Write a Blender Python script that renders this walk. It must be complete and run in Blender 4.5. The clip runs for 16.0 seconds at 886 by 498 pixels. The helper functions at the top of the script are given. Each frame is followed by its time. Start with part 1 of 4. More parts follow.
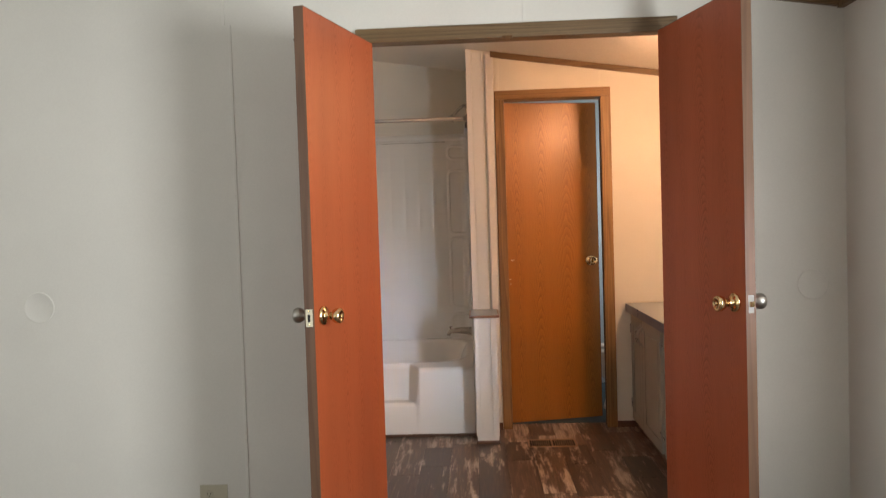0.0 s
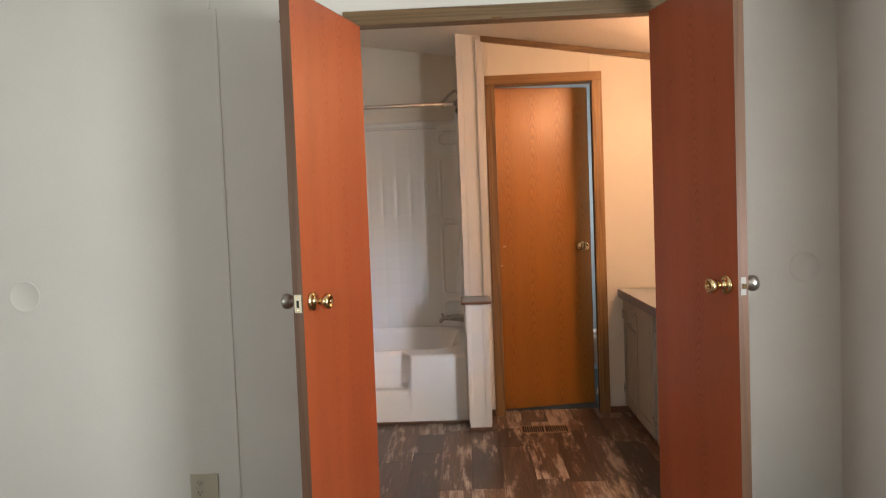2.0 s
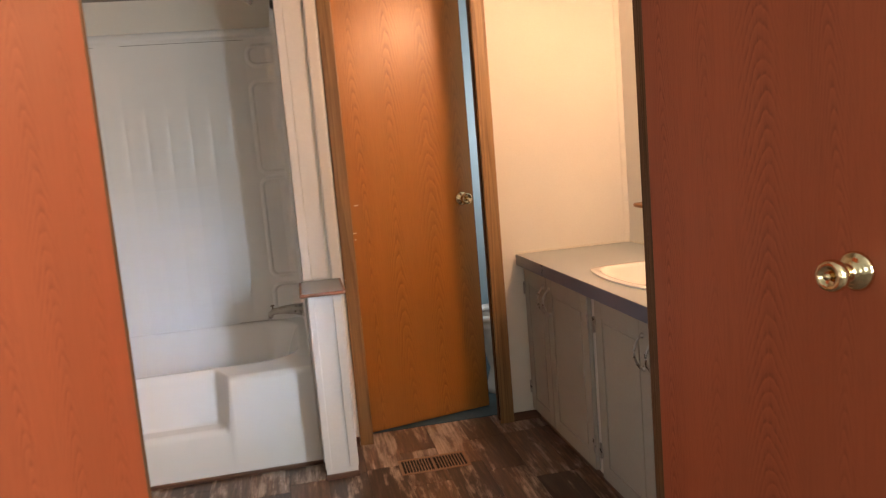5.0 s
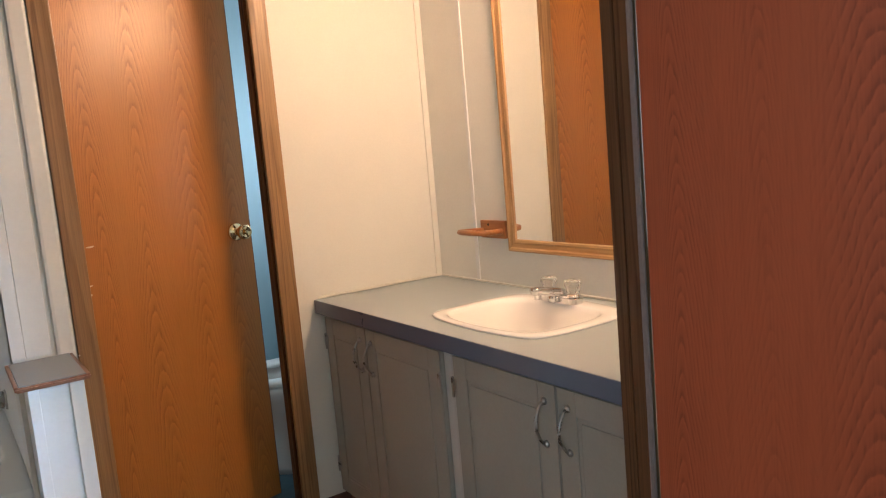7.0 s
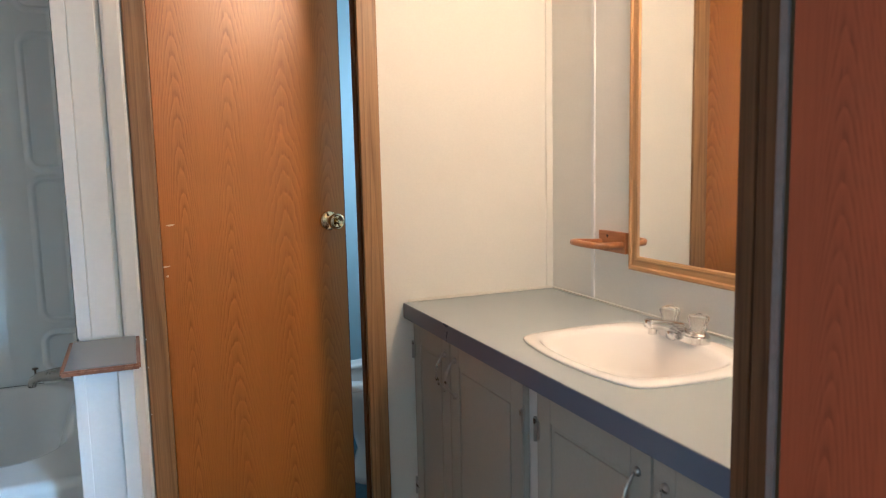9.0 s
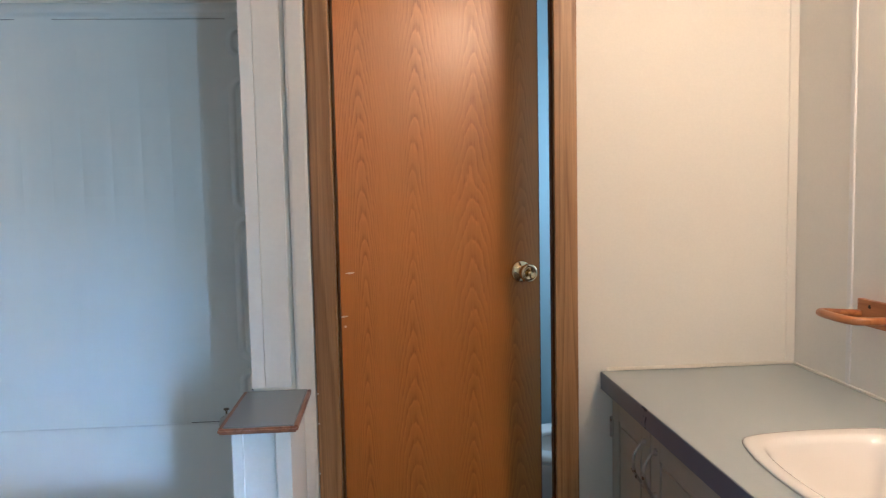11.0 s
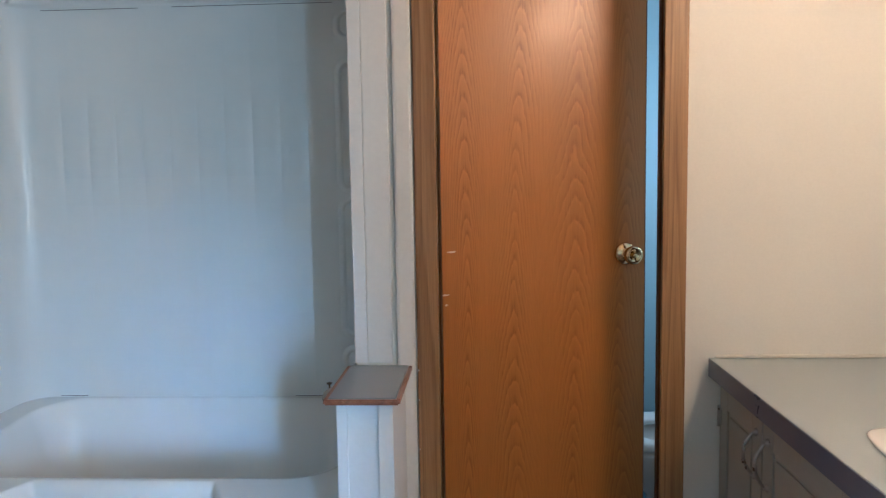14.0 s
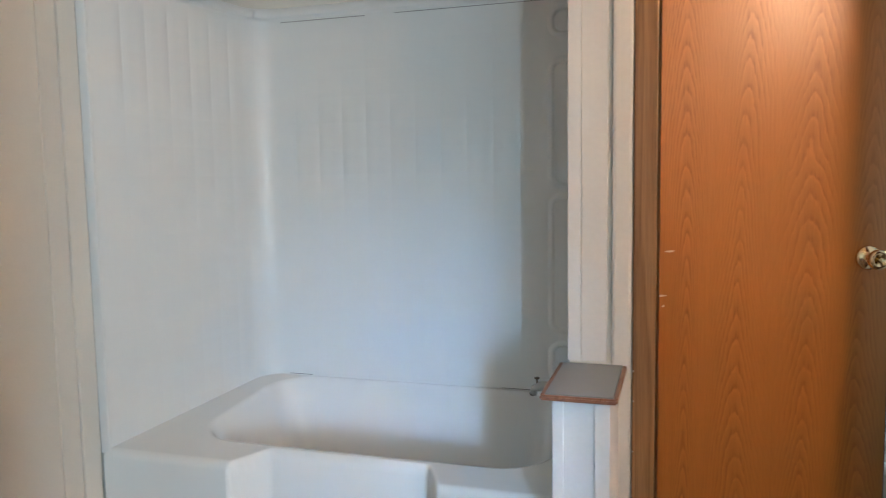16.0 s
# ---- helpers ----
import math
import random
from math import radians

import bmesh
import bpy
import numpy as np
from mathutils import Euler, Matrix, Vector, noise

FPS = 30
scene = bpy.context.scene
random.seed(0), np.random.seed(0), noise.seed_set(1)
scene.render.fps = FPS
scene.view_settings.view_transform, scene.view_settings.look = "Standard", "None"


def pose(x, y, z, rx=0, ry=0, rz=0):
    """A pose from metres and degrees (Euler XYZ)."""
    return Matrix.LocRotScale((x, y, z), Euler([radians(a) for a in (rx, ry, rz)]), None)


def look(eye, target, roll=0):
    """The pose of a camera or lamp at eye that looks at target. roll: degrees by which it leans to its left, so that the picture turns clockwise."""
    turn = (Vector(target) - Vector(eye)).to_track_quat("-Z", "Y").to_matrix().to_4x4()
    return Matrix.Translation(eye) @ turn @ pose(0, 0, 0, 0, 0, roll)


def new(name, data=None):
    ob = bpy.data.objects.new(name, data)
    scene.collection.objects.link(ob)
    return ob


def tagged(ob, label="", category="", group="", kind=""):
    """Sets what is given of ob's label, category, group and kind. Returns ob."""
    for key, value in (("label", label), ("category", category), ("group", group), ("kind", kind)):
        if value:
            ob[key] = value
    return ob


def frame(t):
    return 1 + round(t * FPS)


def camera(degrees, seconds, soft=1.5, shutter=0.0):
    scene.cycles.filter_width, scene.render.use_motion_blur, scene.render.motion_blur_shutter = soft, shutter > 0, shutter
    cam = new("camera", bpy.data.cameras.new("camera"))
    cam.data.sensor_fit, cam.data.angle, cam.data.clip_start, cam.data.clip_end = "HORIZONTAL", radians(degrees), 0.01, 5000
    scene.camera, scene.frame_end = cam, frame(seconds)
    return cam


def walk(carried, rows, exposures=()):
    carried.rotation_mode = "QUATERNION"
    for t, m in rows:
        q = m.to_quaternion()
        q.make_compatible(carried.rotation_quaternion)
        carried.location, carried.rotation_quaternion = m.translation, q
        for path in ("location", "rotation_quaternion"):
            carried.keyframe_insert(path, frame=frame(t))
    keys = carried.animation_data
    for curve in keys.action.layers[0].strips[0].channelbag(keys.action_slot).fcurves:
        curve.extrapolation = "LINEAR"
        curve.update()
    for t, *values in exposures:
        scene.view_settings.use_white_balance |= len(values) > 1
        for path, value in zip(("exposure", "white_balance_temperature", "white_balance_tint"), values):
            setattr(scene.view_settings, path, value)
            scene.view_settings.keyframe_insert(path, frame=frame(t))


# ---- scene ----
cam = camera(61.3, 16.0, soft=1.15, shutter=0.5)
PATH = [
    (0, (-0.098, 0.007, 1.284), (-0.19, 2.004, 1.215), -1.8),
    (0.5, (-0.09, 0.003, 1.282), (-0.158, 2.002, 1.274), -2.2),
    (1, (-0.095, 0.002, 1.275), (-0.152, 2.001, 1.245), -1.7),
    (1.5, (-0.093, 0.01, 1.273), (-0.153, 2.008, 1.209), -1.7),
    (2, (-0.09, 0.034, 1.264), (-0.164, 2.03, 1.167), -2.2),
    (2.5, (-0.071, 0.119, 1.246), (-0.133, 2.108, 1.049), -2.5),
    (3, (-0.073, 0.303, 1.228), (-0.076, 2.283, 0.946), -2.3),
    (3.5, (-0.077, 0.587, 1.244), (0.012, 2.57, 1.005), -1.0),
    (3.7, (-0.079, 0.711, 1.237), (0.043, 2.691, 0.984), -0.8),
    (5.8, (-0.173, 1.83, 1.245), (0.431, 3.72, 1.0), -5.3),
    (6, (-0.179, 1.922, 1.233), (0.501, 3.788, 0.998), -4.6),
    (6.5, (-0.22, 2.103, 1.219), (0.729, 3.848, 0.985), -4.4),
    (7, (-0.255, 2.19, 1.227), (0.847, 3.84, 0.978), -4.9),
    (7.5, (-0.217, 2.24, 1.231), (0.88, 3.89, 0.959), -4.4),
    (8, (-0.135, 2.279, 1.237), (0.898, 3.967, 0.947), -3.4),
    (8.5, (-0.04, 2.329, 1.219), (0.819, 4.114, 0.942), -2.7),
    (9, (0.025, 2.397, 1.219), (0.782, 4.232, 0.973), -1.3),
    (9.5, (0.087, 2.539, 1.236), (0.813, 4.391, 1.027), 0.5),
    (10, (0.166, 2.611, 1.254), (0.672, 4.537, 1.061), -0.6),
    (10.2, (0.222, 2.625, 1.258), (0.577, 4.586, 1.093), -1.4),
    (12.5, (0.219, 2.643, 1.248), (0.268, 4.636, 1.094), -1.0),
    (13, (0.217, 2.64, 1.239), (0.21, 4.633, 1.07), -0.9),
    (13.5, (0.218, 2.638, 1.24), (0.161, 4.629, 1.059), -1.0),
    (14, (0.203, 2.644, 1.233), (0.1, 4.633, 1.053), -0.9),
    (14.5, (0.189, 2.644, 1.229), (0.009, 4.627, 1.043), -0.8),
    (15, (0.172, 2.642, 1.23), (-0.151, 4.607, 1.043), -0.6),
    (15.5, (0.15, 2.63, 1.238), (-0.339, 4.56, 1.049), -0.7),
    (16, (0.135, 2.619, 1.24), (-0.46, 4.519, 1.054), -0.9),
]
walk(cam, [(t, look(eye, target, roll)) for t, eye, target, roll in PATH],
     [(0, 0.06, 8350, 30), (2, 0.07, 8350, 30), (3.2, 0.34, 8500, 31), (6, 0.33, 6800, 20), (8, 0.45, 5600, 8), (10, 0.33, 5160, 6), (12.5, 0.11, 5160, 8), (14.5, 0.12, 5080, 6), (16, 0.38, 5850, 10)])

# ---------------------------------------------------------------- world, sun, large lights
world = bpy.data.worlds.new("sky")
scene.world = world
world.use_nodes = True
wn, wl = world.node_tree.nodes, world.node_tree.links
sky = wn.new("ShaderNodeTexSky")
sky.sky_type, sky.sun_disc = "NISHITA", False
sky.sun_elevation, sky.sun_rotation = radians(50), radians(14)
wn["Background"].inputs[1].default_value = 0.10
wl.new(sky.outputs[0], wn["Background"].inputs[0])


def area(name, place, target, width, height, watts, colour):
    lamp = bpy.data.lights.new(name, "AREA")
    lamp.shape, lamp.size, lamp.size_y, lamp.energy, lamp.color = "RECTANGLE", width, height, watts, colour
    ob = new(name, lamp)
    ob.matrix_world = look(place, target)
    return ob


WIN_Y0, WIN_Y1, WIN_Z0, WIN_Z1 = 0.40, 1.20, 0.70, 1.85        # bedroom window in the outer wall
TW_Y0, TW_Y1, TW_Z0, TW_Z1 = 4.95, 5.5, 1.05, 1.75              # toilet room window
area("bedroom_daylight", (1.37, (WIN_Y0 + WIN_Y1) / 2, (WIN_Z0 + WIN_Z1) / 2), (0, (WIN_Y0 + WIN_Y1) / 2, (WIN_Z0 + WIN_Z1) / 2),
     WIN_Y1 - WIN_Y0 - 0.1, WIN_Z1 - WIN_Z0 - 0.1, 96, (0.67, 0.905, 1.0))
LW_Y0, LW_Y1, LW_Z0, LW_Z1 = -1.3, 0.2, 0.75, 1.95              # second bedroom window, unseen, added in the far side wall to brighten the room
area("added_side_daylight", (-3.235, (LW_Y0 + LW_Y1) / 2, (LW_Z0 + LW_Z1) / 2), (0, (LW_Y0 + LW_Y1) / 2, (LW_Z0 + LW_Z1) / 2),
     LW_Y1 - LW_Y0 - 0.1, LW_Z1 - LW_Z0 - 0.1, 36, (0.64, 0.895, 1.0))
area("toilet_daylight", (1.37, (TW_Y0 + TW_Y1) / 2, (TW_Z0 + TW_Z1) / 2), (0, (TW_Y0 + TW_Y1) / 2, (TW_Z0 + TW_Z1) / 2),
     TW_Y1 - TW_Y0 - 0.08, TW_Z1 - TW_Z0 - 0.08, 7, (0.82, 0.93, 1.0))
# narrow lamp added in the same window, slantwise, for a blue sky pool on the tub
gap = area("added_sky_beam", (1.335, 0.92, 1.36), (-0.83, 5.25, 0.53), 0.16, 0.36, 0.86, (0.42, 0.66, 1.0))
gap.data.spread = radians(20)
sun_data = bpy.data.lights.new("sun", "SUN")
sun_data.energy, sun_data.angle, sun_data.color = 2.0, radians(0.5), (1.0, 0.95, 0.88)
new("sun", sun_data).matrix_world = look((6, 24, 30), (0, 0, 0))
BULB_WATTS = 107.0


# ---------------------------------------------------------------- materials
def nodes_of(name):
    m = bpy.data.materials.new(name)
    m.use_nodes = True
    return m, m.node_tree.nodes, m.node_tree.links, m.node_tree.nodes["Principled BSDF"]


def coords(n, l, scale=(1, 1, 1), random_shift=False):
    tc, mp = n.new("ShaderNodeTexCoord"), n.new("ShaderNodeMapping")
    mp.inputs["Scale"].default_value = scale
    l.new(tc.outputs["Object"], mp.inputs["Vector"])
    if random_shift:
        info, mul = n.new("ShaderNodeObjectInfo"), n.new("ShaderNodeVectorMath")
        mul.operation = "SCALE"
        mul.inputs[0].default_value = (37.0, 91.0, 53.0)
        l.new(info.outputs["Random"], mul.inputs["Scale"])
        l.new(mul.outputs[0], mp.inputs["Location"])
    return mp.outputs[0]


def noise_tex(n, l, vec, scale, detail=4, rough=0.55, distort=0.0):
    t = n.new("ShaderNodeTexNoise")
    t.inputs["Scale"].default_value, t.inputs["Detail"].default_value = scale, detail
    t.inputs["Roughness"].default_value, t.inputs["Distortion"].default_value = rough, distort
    l.new(vec, t.inputs["Vector"])
    return t.outputs["Fac"]


def ramp(n, l, fac, stops):
    r = n.new("ShaderNodeValToRGB")
    els = r.color_ramp.elements
    while len(els) < len(stops):
        els.new(0.5)
    for e, (p, c) in zip(els, stops):
        e.position, e.color = p, (*c, 1)
    l.new(fac, r.inputs[0])
    return r.outputs[0]


def mixc(n, l, fac, a, b, mode="MIX"):
    m = n.new("ShaderNodeMix")
    m.data_type, m.blend_type = "RGBA", mode
    for sock, v in ((m.inputs[0], fac), (m.inputs[6], a), (m.inputs[7], b)):
        if isinstance(v, (int, float)):
            sock.default_value = v
        elif isinstance(v, tuple):
            sock.default_value = (*v, 1)
        else:
            l.new(v, sock)
    return m.outputs[2]


def bump(n, l, height, strength, dist, bsdf, prev=None):
    b = n.new("ShaderNodeBump")
    b.inputs["Strength"].default_value, b.inputs["Distance"].default_value = strength, dist
    l.new(height, b.inputs["Height"])
    if prev:
        l.new(prev, b.inputs["Normal"])
    l.new(b.outputs[0], bsdf.inputs["Normal"])
    return b.outputs[0]


def shade(c, k):
    return tuple(min(1.0, v * k) for v in c)


def paint(name, colour, rough=0.6, blotch=0.06, grain=0.02, relief=0.15, fine=220.0, spec=0.5):
    """Painted or moulded surface: two scales of colour change, fine relief."""
    m, n, l, b = nodes_of(name)
    v = coords(n, l, (0.93, 1.07, 1.02), True)
    big = noise_tex(n, l, v, 1.7, 3)
    small = noise_tex(n, l, v, fine, 2)
    c = ramp(n, l, big, [(0.3, shade(colour, 1 - blotch)), (0.7, shade(colour, 1 + blotch * 0.6))])
    c = mixc(n, l, grain * 4, c, ramp(n, l, small, [(0.35, shade(colour, 0.8)), (0.65, shade(colour, 1.12))]))
    l.new(c, b.inputs["Base Color"])
    rr = n.new("ShaderNodeMapRange")
    rr.inputs["To Min"].default_value, rr.inputs["To Max"].default_value = rough - 0.07, rough + 0.07
    l.new(noise_tex(n, l, v, 9.0, 4), rr.inputs["Value"])
    l.new(rr.outputs[0], b.inputs["Roughness"])
    b.inputs["Specular IOR Level"].default_value = spec
    if relief:
        bump(n, l, small, relief, 0.0006, b)
    return m


def metal(name, colour, rough):
    m, n, l, b = nodes_of(name)
    v = coords(n, l)
    rr = n.new("ShaderNodeMapRange")
    rr.inputs["To Min"].default_value, rr.inputs["To Max"].default_value = rough * 0.6, rough * 1.6
    l.new(noise_tex(n, l, v, 45.0, 4), rr.inputs["Value"])
    l.new(rr.outputs[0], b.inputs["Roughness"])
    c = ramp(n, l, noise_tex(n, l, v, 25.0, 3), [(0.3, shade(colour, 0.82)), (0.7, colour)])
    l.new(c, b.inputs["Base Color"])
    b.inputs["Metallic"].default_value = 1.0
    return m


def wood(name, light, dark, ring=3.0, squash=0.085, rough=0.38, contrast=0.75, pore=0.5, axis=2, spec=0.5, shift=True, band=9.0):
    """Plain-sawn oak: long nested arches along one axis, with fine pores."""
    m, n, l, b = nodes_of(name)
    k = [1.0, 1.0, 1.0]
    k[axis] = squash
    v = coords(n, l, tuple(k), shift)
    warp = noise_tex(n, l, v, ring, 2, 0.5, 0.0)
    # arches: contour lines of a stretched field
    mul = n.new("ShaderNodeMath")
    mul.operation = "MULTIPLY"
    mul.inputs[1].default_value = band
    l.new(warp, mul.inputs[0])
    jit = noise_tex(n, l, v, 60.0, 2)
    add = n.new("ShaderNodeMath")
    add.operation = "MULTIPLY_ADD"
    add.inputs[1].default_value = 0.16
    l.new(jit, add.inputs[0])
    l.new(mul.outputs[0], add.inputs[2])
    fr = n.new("ShaderNodeMath")
    fr.operation = "FRACT"
    l.new(add.outputs[0], fr.inputs[0])
    lines = ramp(n, l, fr.outputs[0], [(0.0, (0, 0, 0)), (0.22, (0.15, 0.15, 0.15)), (0.62, (0.4, 0.4, 0.4)), (0.86, (1, 1, 1)), (1.0, (0, 0, 0))])
    kk = [1.0, 1.0, 1.0]
    kk[axis] = 0.02
    v2 = coords(n, l, tuple(kk), shift)
    pores = noise_tex(n, l, v2, 330.0, 3, 0.6)
    porec = ramp(n, l, pores, [(0.45, (0, 0, 0)), (0.62, (1, 1, 1))])
    f = n.new("ShaderNodeMath")
    f.operation = "MULTIPLY_ADD"
    f.inputs[1].default_value = pore * 0.5
    l.new(porec, f.inputs[0])
    s = n.new("ShaderNodeMath")
    s.operation = "MULTIPLY"
    s.inputs[1].default_value = contrast
    l.new(lines, s.inputs[0])
    l.new(s.outputs[0], f.inputs[2])
    tone = noise_tex(n, l, v, 1.3, 2)
    base = ramp(n, l, tone, [(0.3, shade(light, 0.9)), (0.7, shade(light, 1.08))])
    f.use_clamp = True
    c = mixc(n, l, f.outputs[0], base, dark)
    l.new(c, b.inputs["Base Color"])
    rr = n.new("ShaderNodeMapRange")
    rr.inputs["To Min"].default_value, rr.inputs["To Max"].default_value = rough - 0.04, rough + 0.12
    l.new(f.outputs[0], rr.inputs["Value"])
    l.new(rr.outputs[0], b.inputs["Roughness"])
    b.inputs["Specular IOR Level"].default_value = spec
    bump(n, l, f.outputs[0], 0.12, 0.0005, b)
    return m


def math_node(n, l, op, a, b=None, c=None):
    m = n.new("ShaderNodeMath")
    m.operation = op
    for i, v in enumerate((a, b, c)):
        if v is None:
            continue
        if isinstance(v, (int, float)):
            m.inputs[i].default_value = v
        else:
            l.new(v, m.inputs[i])
    return m.outputs[0]


def oak_door(name, light, dark, column, per_metre, rough, across, blunt, spec=0.5):
    """Printed plain-sawn oak: columns of rounded arches stacked along z, straight grain between them, fine pores."""
    m, n, l, b = nodes_of(name)
    v = coords(n, l)
    b.inputs["Specular IOR Level"].default_value = spec
    sep = n.new("ShaderNodeSeparateXYZ")
    l.new(v, sep.inputs[0])
    wander = noise_tex(n, l, coords(n, l, (2.6, 1, 0.55), True), 1.0, 2, 0.5)
    amp = noise_tex(n, l, coords(n, l, (5.0, 1, 0.25), True), 1.0, 1, 0.5)
    jit = noise_tex(n, l, coords(n, l, (1, 1, 0.25), True), 75.0, 3, 0.6)
    wob = noise_tex(n, l, coords(n, l, (1, 1, 0.4), True), 14.0, 2, 0.5)
    u = math_node(n, l, "MULTIPLY_ADD", sep.outputs["X"], 1.0 / column, math_node(n, l, "MULTIPLY", wander, 1.7))
    off = math_node(n, l, "MULTIPLY_ADD", math_node(n, l, "FRACT", u), 2.0, -1.0)
    arch = math_node(n, l, "SUBTRACT", 1.0 + math.sqrt(blunt) * 0.6, math_node(n, l, "SQRT", math_node(n, l, "MULTIPLY_ADD", off, off, blunt)))
    tall = math_node(n, l, "MULTIPLY_ADD", amp, across, 0.0)
    f = math_node(n, l, "MULTIPLY_ADD", arch, tall, math_node(n, l, "MULTIPLY", sep.outputs["Z"], -per_metre))
    f = math_node(n, l, "ADD", f, math_node(n, l, "MULTIPLY_ADD", jit, 0.7, math_node(n, l, "MULTIPLY", wob, 1.8)))
    fr = math_node(n, l, "FRACT", f)
    lines = ramp(n, l, fr, [(0.0, (0.05, 0.05, 0.05)), (0.35, (0.10, 0.10, 0.10)), (0.62, (0.40, 0.40, 0.40)), (0.80, (1, 1, 1)), (0.93, (1, 1, 1)), (0.98, (0.1, 0.1, 0.1))])
    pores = noise_tex(n, l, coords(n, l, (1, 1, 0.02), True), 420.0, 3, 0.6)
    porec = ramp(n, l, pores, [(0.46, (0, 0, 0)), (0.64, (1, 1, 1))])
    fade = ramp(n, l, noise_tex(n, l, coords(n, l, (7, 1, 0.5), True), 1.0, 2), [(0.36, (0.25, 0.25, 0.25)), (0.60, (0.85, 0.85, 0.85))])
    fade = math_node(n, l, "MULTIPLY", fade, ramp(n, l, arch, [(0.35, (0.28, 0.28, 0.28)), (0.80, (1, 1, 1))]))
    dash = noise_tex(n, l, coords(n, l, (1, 1, 0.07), True), 230.0, 2, 0.5)
    fade = math_node(n, l, "MULTIPLY", fade, ramp(n, l, dash, [(0.40, (0.35, 0.35, 0.35)), (0.58, (1, 1, 1))]))
    tot = math_node(n, l, "MULTIPLY_ADD", porec, 0.26, math_node(n, l, "MULTIPLY", lines, fade))
    tone = noise_tex(n, l, coords(n, l, (3, 1, 0.3), True), 1.6, 2)
    base = ramp(n, l, tone, [(0.3, shade(light, 0.88)), (0.7, shade(light, 1.1))])
    early = ramp(n, l, fr, [(0.0, (0.8, 0.8, 0.8)), (0.10, (1, 1, 1)), (0.26, (0, 0, 0)), (0.96, (0, 0, 0)), (1.0, (0.8, 0.8, 0.8))])
    base = mixc(n, l, math_node(n, l, "MULTIPLY", math_node(n, l, "MULTIPLY", early, fade), 0.40), base, shade(light, 1.45))
    l.new(mixc(n, l, tot, base, dark), b.inputs["Base Color"])
    rr = n.new("ShaderNodeMapRange")
    rr.inputs["To Min"].default_value, rr.inputs["To Max"].default_value = rough - 0.03, rough + 0.12
    l.new(tot, rr.inputs["Value"])
    l.new(rr.outputs[0], b.inputs["Roughness"])
    bump(n, l, tot, 0.10, 0.0004, b)
    return m


def vinyl(name):
    """Worn barn-plank print: dark brown board, pale flaked streaks, each plank its own stretch."""
    m, n, l, b = nodes_of(name)
    info = n.new("ShaderNodeObjectInfo")
    grain = noise_tex(n, l, coords(n, l, (1, 0.06, 1), True), 95.0, 5, 0.68, 0.2)
    base = ramp(n, l, grain, [(0.30, (0.034, 0.021, 0.015)), (0.52, (0.092, 0.057, 0.041)), (0.72, (0.20, 0.130, 0.094))])
    tint = ramp(n, l, info.outputs["Random"], [(0.0, (0.60, 0.60, 0.62)), (0.35, (0.95, 0.92, 0.90)), (0.7, (1.2, 1.1, 1.0)), (1.0, (1.8, 1.6, 1.4))])
    base = mixc(n, l, 1.0, base, tint, "MULTIPLY")
    streak = noise_tex(n, l, coords(n, l, (1, 0.11, 1), True), 34.0, 6, 0.66, 0.35)
    flake = noise_tex(n, l, coords(n, l, (1, 0.35, 1), True), 60.0, 4, 0.7, 0.2)
    patch = noise_tex(n, l, coords(n, l, (1, 0.30, 1), True), 8.0, 3, 0.5, 0.3)
    lean = math_node(n, l, "MULTIPLY_ADD", info.outputs["Random"], 0.14, -0.07)
    total = math_node(n, l, "ADD", math_node(n, l, "MULTIPLY_ADD", patch, 0.75, math_node(n, l, "MULTIPLY", streak, 0.75)),
                      math_node(n, l, "MULTIPLY_ADD", flake, 0.22, lean))
    mask = ramp(n, l, total, [(0.0, (0, 0, 0)), (0.875, (0, 0, 0)), (0.945, (0.55, 0.55, 0.55)), (1.0, (0.95, 0.95, 0.95))])
    pale = ramp(n, l, grain, [(0.35, (0.24, 0.18, 0.135)), (0.65, (0.58, 0.48, 0.40))])
    l.new(mixc(n, l, mask, base, pale), b.inputs["Base Color"])
    rr = n.new("ShaderNodeMapRange")
    rr.inputs["To Min"].default_value, rr.inputs["To Max"].default_value = 0.22, 0.46
    l.new(grain, rr.inputs["Value"])
    l.new(rr.outputs[0], b.inputs["Roughness"])
    bump(n, l, grain, 0.22, 0.0006, b)
    return m


def laminate(name, colour, rough):
    """Satin counter laminate: faint print speckle over slow tone changes."""
    m, n, l, b = nodes_of(name)
    speck = noise_tex(n, l, coords(n, l), 310.0, 1)
    slow = noise_tex(n, l, coords(n, l, (1.0, 0.6, 1.0)), 5.0, 2)
    c = mixc(n, l, 0.35, ramp(n, l, speck, [(0.2, shade(colour, 0.94)), (0.8, shade(colour, 1.05))]),
             ramp(n, l, slow, [(0.2, shade(colour, 0.94)), (0.8, shade(colour, 1.06))]))
    l.new(c, b.inputs["Base Color"])
    b.inputs["Roughness"].default_value = rough
    return m


def popcorn(name):
    m, n, l, b = nodes_of(name)
    v = coords(n, l)
    g = noise_tex(n, l, v, 130.0, 3, 0.6)
    l.new(ramp(n, l, g, [(0.3, (0.68, 0.65, 0.60)), (0.7, (0.84, 0.81, 0.76))]), b.inputs["Base Color"])
    b.inputs["Roughness"].default_value = 0.9
    bump(n, l, g, 0.8, 0.006, b)
    return m


